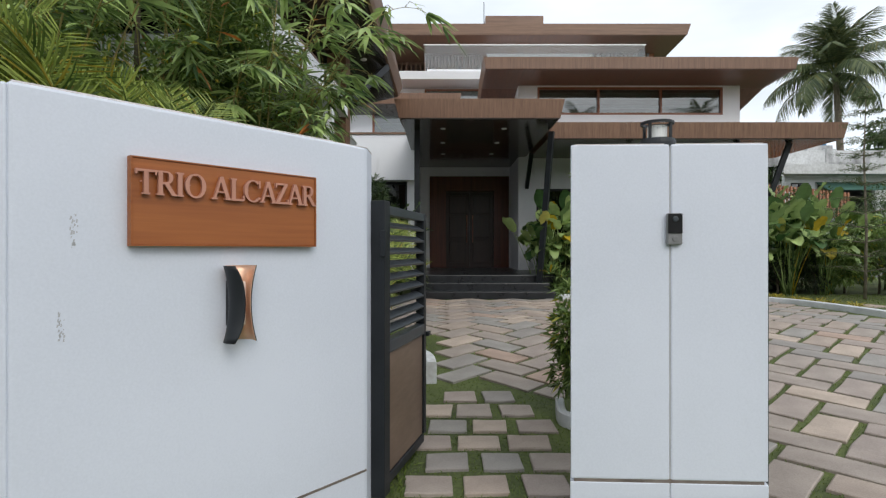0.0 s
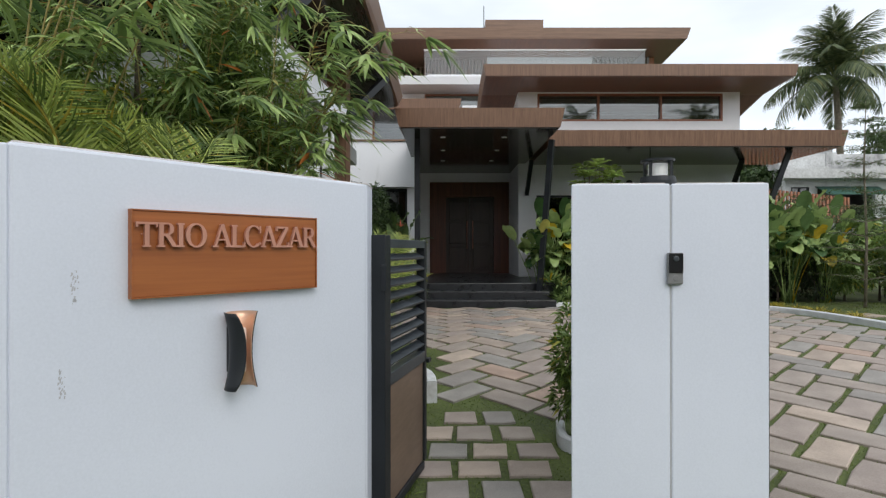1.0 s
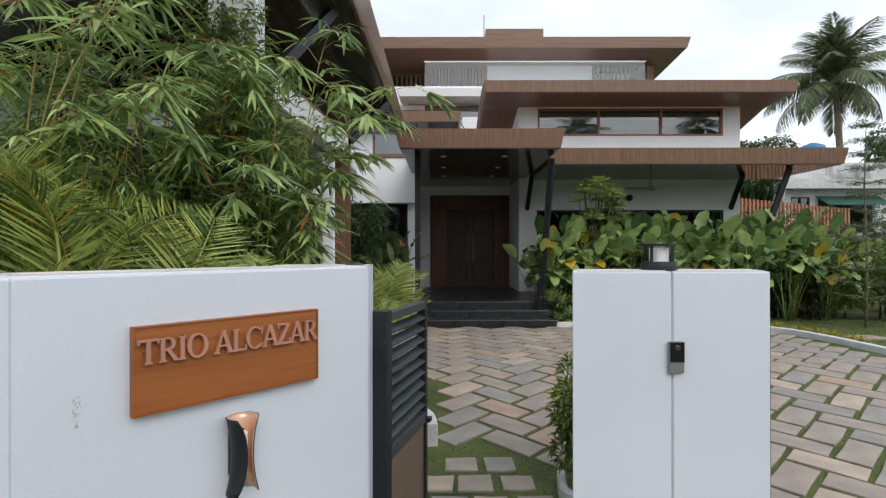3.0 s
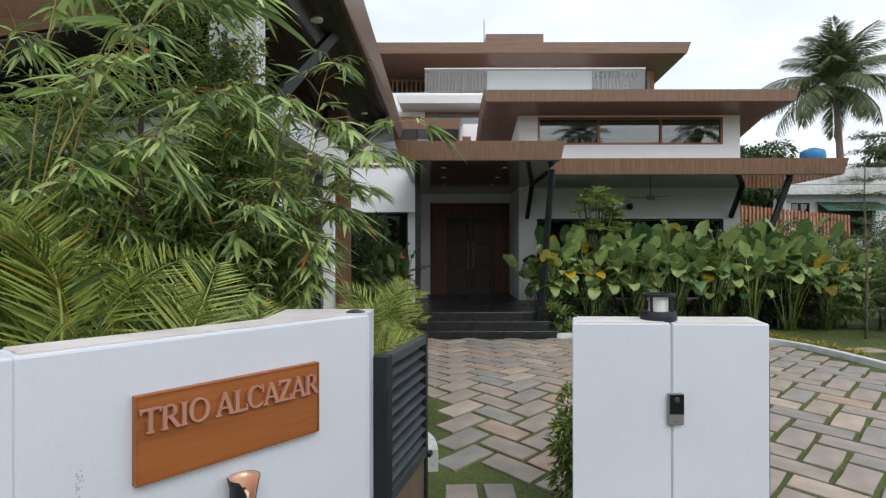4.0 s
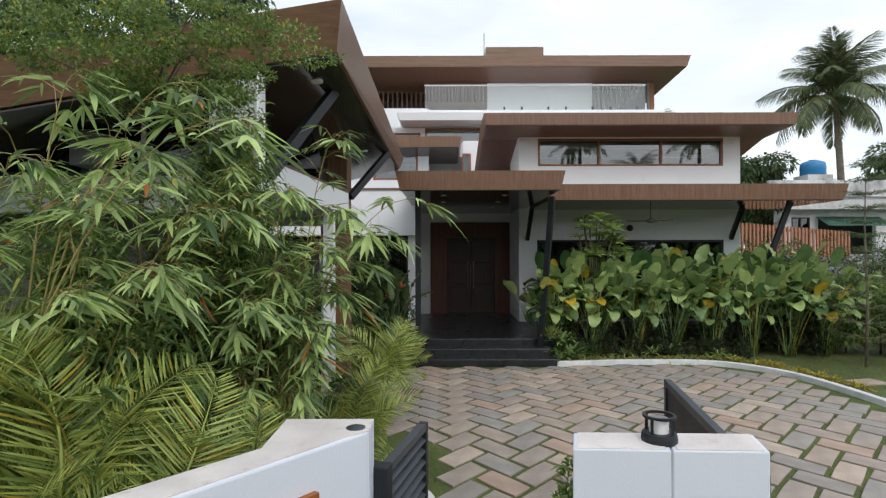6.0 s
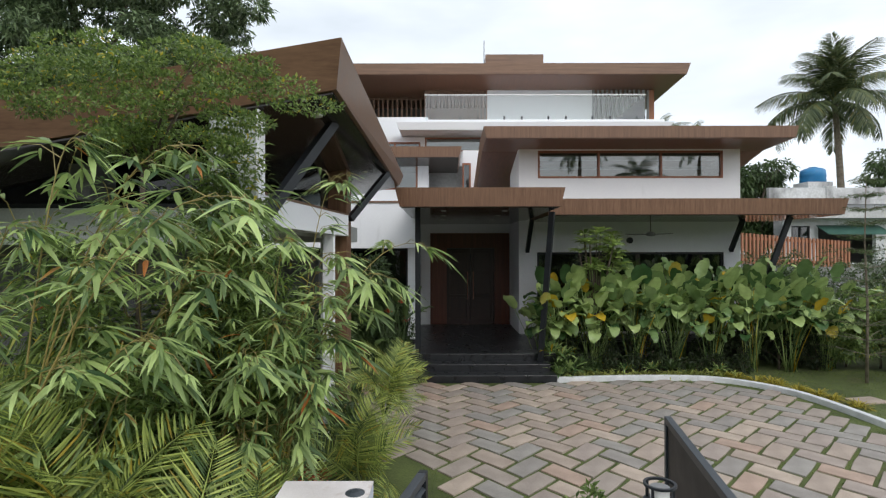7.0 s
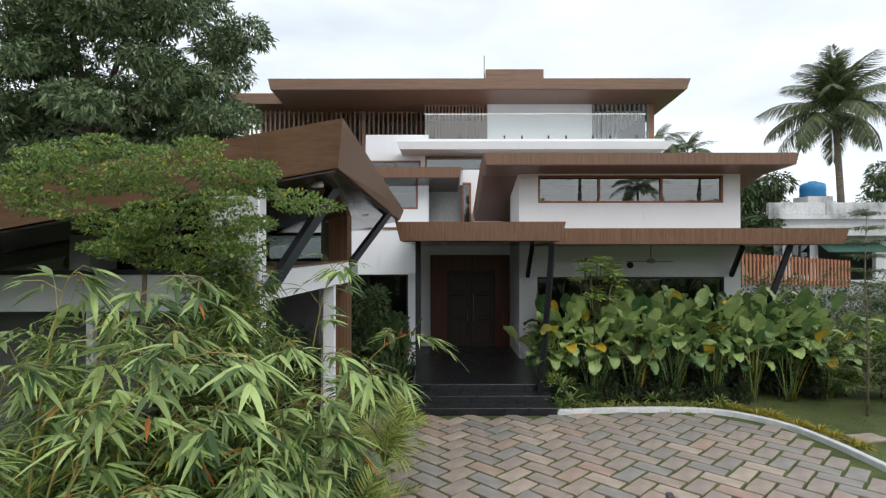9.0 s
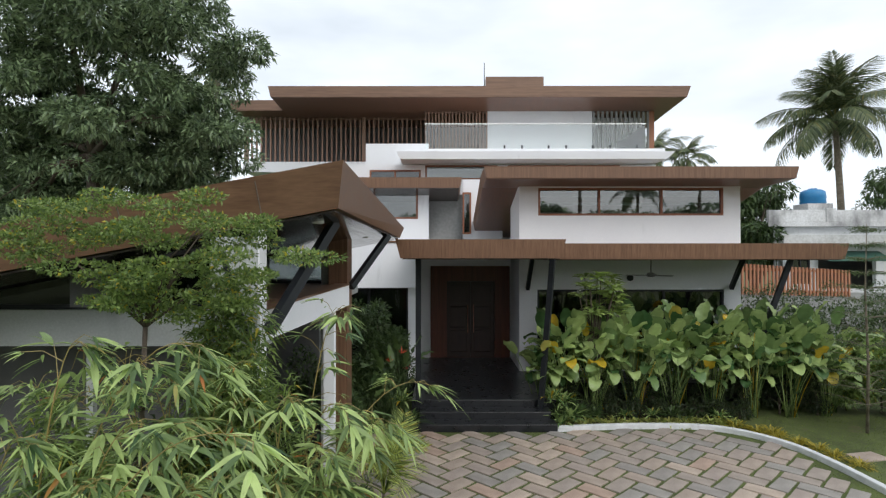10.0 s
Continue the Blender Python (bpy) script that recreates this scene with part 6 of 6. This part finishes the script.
# ---- trees across the street, seen in the window panes ----
for i in range(9):
    x = -34 + i * 9.0 + R.uniform(-2, 2)
    top = R.uniform(7.8, 9.4)
    blobs = [((x + R.uniform(-4.5, 4.5), -42 + R.uniform(-1.5, 1.5), R.uniform(2.5, top)), (2.6, 1.8, 2.0)) for _ in range(26)]
    tree("street_tree", (x, -42, -0.36), blobs, (0, 0, 2.8), 6000, 1.0, 0.5, LEAF_MANGO, "dark leafy tree across the street", "tree", trunk=0.25, group="street trees")

for at, h in (((15.5, -30.0, -0.36), 15.0), ((22.8, -32.0, -0.36), 11.5), ((29.0, -30.0, -0.36), 15.5)):
    palm("coconut_palm", at, h, 0.2, COCO_FAR, 18, LEAF_PALM, "tall coconut palm across the street", -30, 85, scale=(0.8, 1.0))

# ---- grass in joints and lawn ----
def grass(name, pts, L, label):
    n = len(pts)
    D = unit(np.array([0, 0, 1.0]) + R.normal(size=(n, 3)) * 0.45)
    ob = part(name, leaves(name, pts, D, rand_dirs(n), R.uniform(0.5, 1.2, n) * L, L * 0.10 + 0.002, mids=((0.4, 1.0),), droop=0.3, fold=0.05), LEAF_GRASS, None)
    tagged(ob, label, "grass", kind="stuff")


def at_ground(x, y):
    return np.stack([x, y, np.array([ground_z(q) - 0.014 for q in y])], 1)


x, y = R.uniform(7.2, 15, 16000), R.uniform(7.0, 13.0, 16000)
grass("lawn_grass", at_ground(x, y), 0.06, "short green lawn grass")
x, y = R.uniform(-0.9, -0.19, 3600), R.uniform(3.0, 6.5, 3600)
grass("verge_grass", at_ground(x, y), 0.09, "rough green grass beside the gate path")

# ---- bed soil ----
bm = bmesh.new()
path = [(p.x, p.y) for p in smooth_path([(2.5, 12.0), (3.96, 12.1), (5.3, 12.1), (6.1, 11.95)])]
lo = [bm.verts.new((a, b, -0.02)) for a, b in path]
hi = [bm.verts.new((a * 1.12 - 0.25, 14.3, -0.02)) for a, b in path]
for i in range(len(lo) - 1):
    bm.faces.new((lo[i], lo[i + 1], hi[i + 1], hi[i]))
tagged(part("planting_bed", bm, SOIL, None), "dark soil of the long planting bed", "soil", kind="structure")

# ---- driveway paving: herringbone stones with grass joints, and a straight stone path ----
def stone_mesh(name, a, b, h, seed):
    r = np.random.default_rng(seed)
    bm = bmesh.new()
    c = [(-a / 2, -b / 2), (0, -b / 2), (a / 2, -b / 2), (a / 2, b / 2), (0, b / 2), (-a / 2, b / 2)]
    c = [(x + r.uniform(-0.009, 0.009), y + r.uniform(-0.009, 0.009)) for x, y in c]
    rings = []
    for inset, z in ((0.0, -0.04), (0.0, h - 0.006), (0.008, h)):
        rings.append([bm.verts.new((x * (1 - 2 * inset / a), y * (1 - 2 * inset / b), z + (r.uniform(-0.002, 0.002) if inset else 0))) for x, y in c])
    for p, q in zip(rings, rings[1:]):
        for k in range(6):
            bm.faces.new((p[k], p[(k + 1) % 6], q[(k + 1) % 6], q[k]))
    bm.faces.new(rings[-1])
    me = bpy.data.meshes.new(name)
    bm.to_mesh(me)
    bm.free()
    me.materials.append(STONE)
    return me


PITCH, X0, Y0 = 0.321, 0.0915, 6.04
slabs = [stone_mesh("paving_stone", 0.570, 0.276, 0.012, s) for s in range(8)]
paving = thing("driveway_paving", (2.5, 8.0, -0.06), "herringbone driveway of pink and grey sandstone with grass joints", "paving", kind="structure")


def kerb_x(y):
    """The paving's edge towards the lawn."""
    ks = sorted(((p[1], p[0]) for p in kerb_pts[4:]))
    return float(np.interp(y, [k[0] for k in ks], [k[1] for k in ks])) - 0.12


def slope_pose(x, y, turn):
    g = (ground_z(y + 0.05) - ground_z(y - 0.05)) / 0.1
    return pose(x, y, ground_z(y), math.degrees(math.atan(g)), 0, 0) @ pose(0, 0, 0, R.uniform(-0.5, 0.5), R.uniform(-0.5, 0.5), turn + R.uniform(-1.0, 1.0))


def in_drive(x, y):
    if y > 11.78 - (0.05 if x < 2.4 else -0.15) or y < 2.75:
        return False
    if x > kerb_x(y) or (y > 11.3 and x > 6.2 - (y - 11.3)):
        return False
    if y < (5.12 if x < 0.35 else 4.92) and x < 1.75:
        return False
    left = -0.12 if y < 7.2 else max(-2.4, -0.12 - (y - 7.2) * 1.3)
    return x > left


placed = []
for i in range(-40, 60):
    for j in range(-40, 60):
        c = (i - j) % 4
        if c not in (0, 3):
            continue
        u, v = (i + 1, j + 0.5) if c == 0 else (i + 0.5, j + 1)
        x, y = X0 + (u - v) * PITCH / math.sqrt(2), Y0 + (u + v) * PITCH / math.sqrt(2)
        if -3 < x < 8 and 2.5 < y < 12 and in_drive(x, y):
            placed.append((x, y, 45 if c == 0 else 135))
placed.sort(key=lambda s: (s[0] - 1.5) ** 2 * 0.6 + (s[1] - 5) ** 2)
rest = bmesh.new()
for k, (x, y, turn) in enumerate(placed):
    m = slope_pose(x, y, turn)
    if k < 300:
        ob = part("paving_stone", slabs[k % 8], STONE, paving)
        ob.matrix_parent_inverse = paving.matrix_basis.inverted()
        ob.matrix_basis = m
    else:
        n0 = len(rest.verts)
        rest.from_mesh(slabs[k % 8])
        rest.verts.ensure_lookup_table()
        bmesh.ops.transform(rest, matrix=m, verts=rest.verts[n0:])
if rest.verts:
    tagged(part("paving_stones", rest, STONE, paving), kind="stuff")

walkway = thing("gate_path", (0.3, 3.8, -0.33), "path of straight sandstone slabs with grass joints behind the gate", "paving", kind="structure")
tiles = [stone_mesh("path_stone", 0.275, 0.245, 0.012, 20 + s) for s in range(6)]
for row in range(7):
    y = 4.80 - row * 0.332
    for k in range(5):
        x = 0.03 + k * 0.335 - (0.11 if row % 2 else 0.0)
        if x > 1.5 or (x > 0.72 and y > 3.6) or (row == 0 and not 0.1 < x + 0.13 < 0.5):
            continue
        ob = part("path_stone", tiles[(row * 5 + k) % 6], STONE, walkway)
        ob.matrix_parent_inverse = walkway.matrix_basis.inverted()
        ob.matrix_basis = slope_pose(x + (0.13 if row == 0 else 0.0) + R.uniform(-0.012, 0.012), y, 0) @ Matrix.Diagonal((R.uniform(0.9, 1.06), R.uniform(0.94, 1.06), 1, 1))
jx, jy = R.uniform(-0.3, 7.0, 100000), R.uniform(2.8, 11.8, 100000)
near = []
cent = np.array([(a, b) for a, b, _ in placed])
turns = np.array([radians(t) for _, _, t in placed])
for a, b in zip(jx, jy):
    d = np.array([a, b]) - cent
    lu, lv = d[:, 0] * np.cos(turns) + d[:, 1] * np.sin(turns), -d[:, 0] * np.sin(turns) + d[:, 1] * np.cos(turns)
    if not np.any((np.abs(lu) < 0.283) & (np.abs(lv) < 0.136)):
        near.append((a, b))
near = np.array(near)
grass("joint_grass", at_ground(near[:, 0], near[:, 1]), 0.036, "short grass growing in the paving joints")
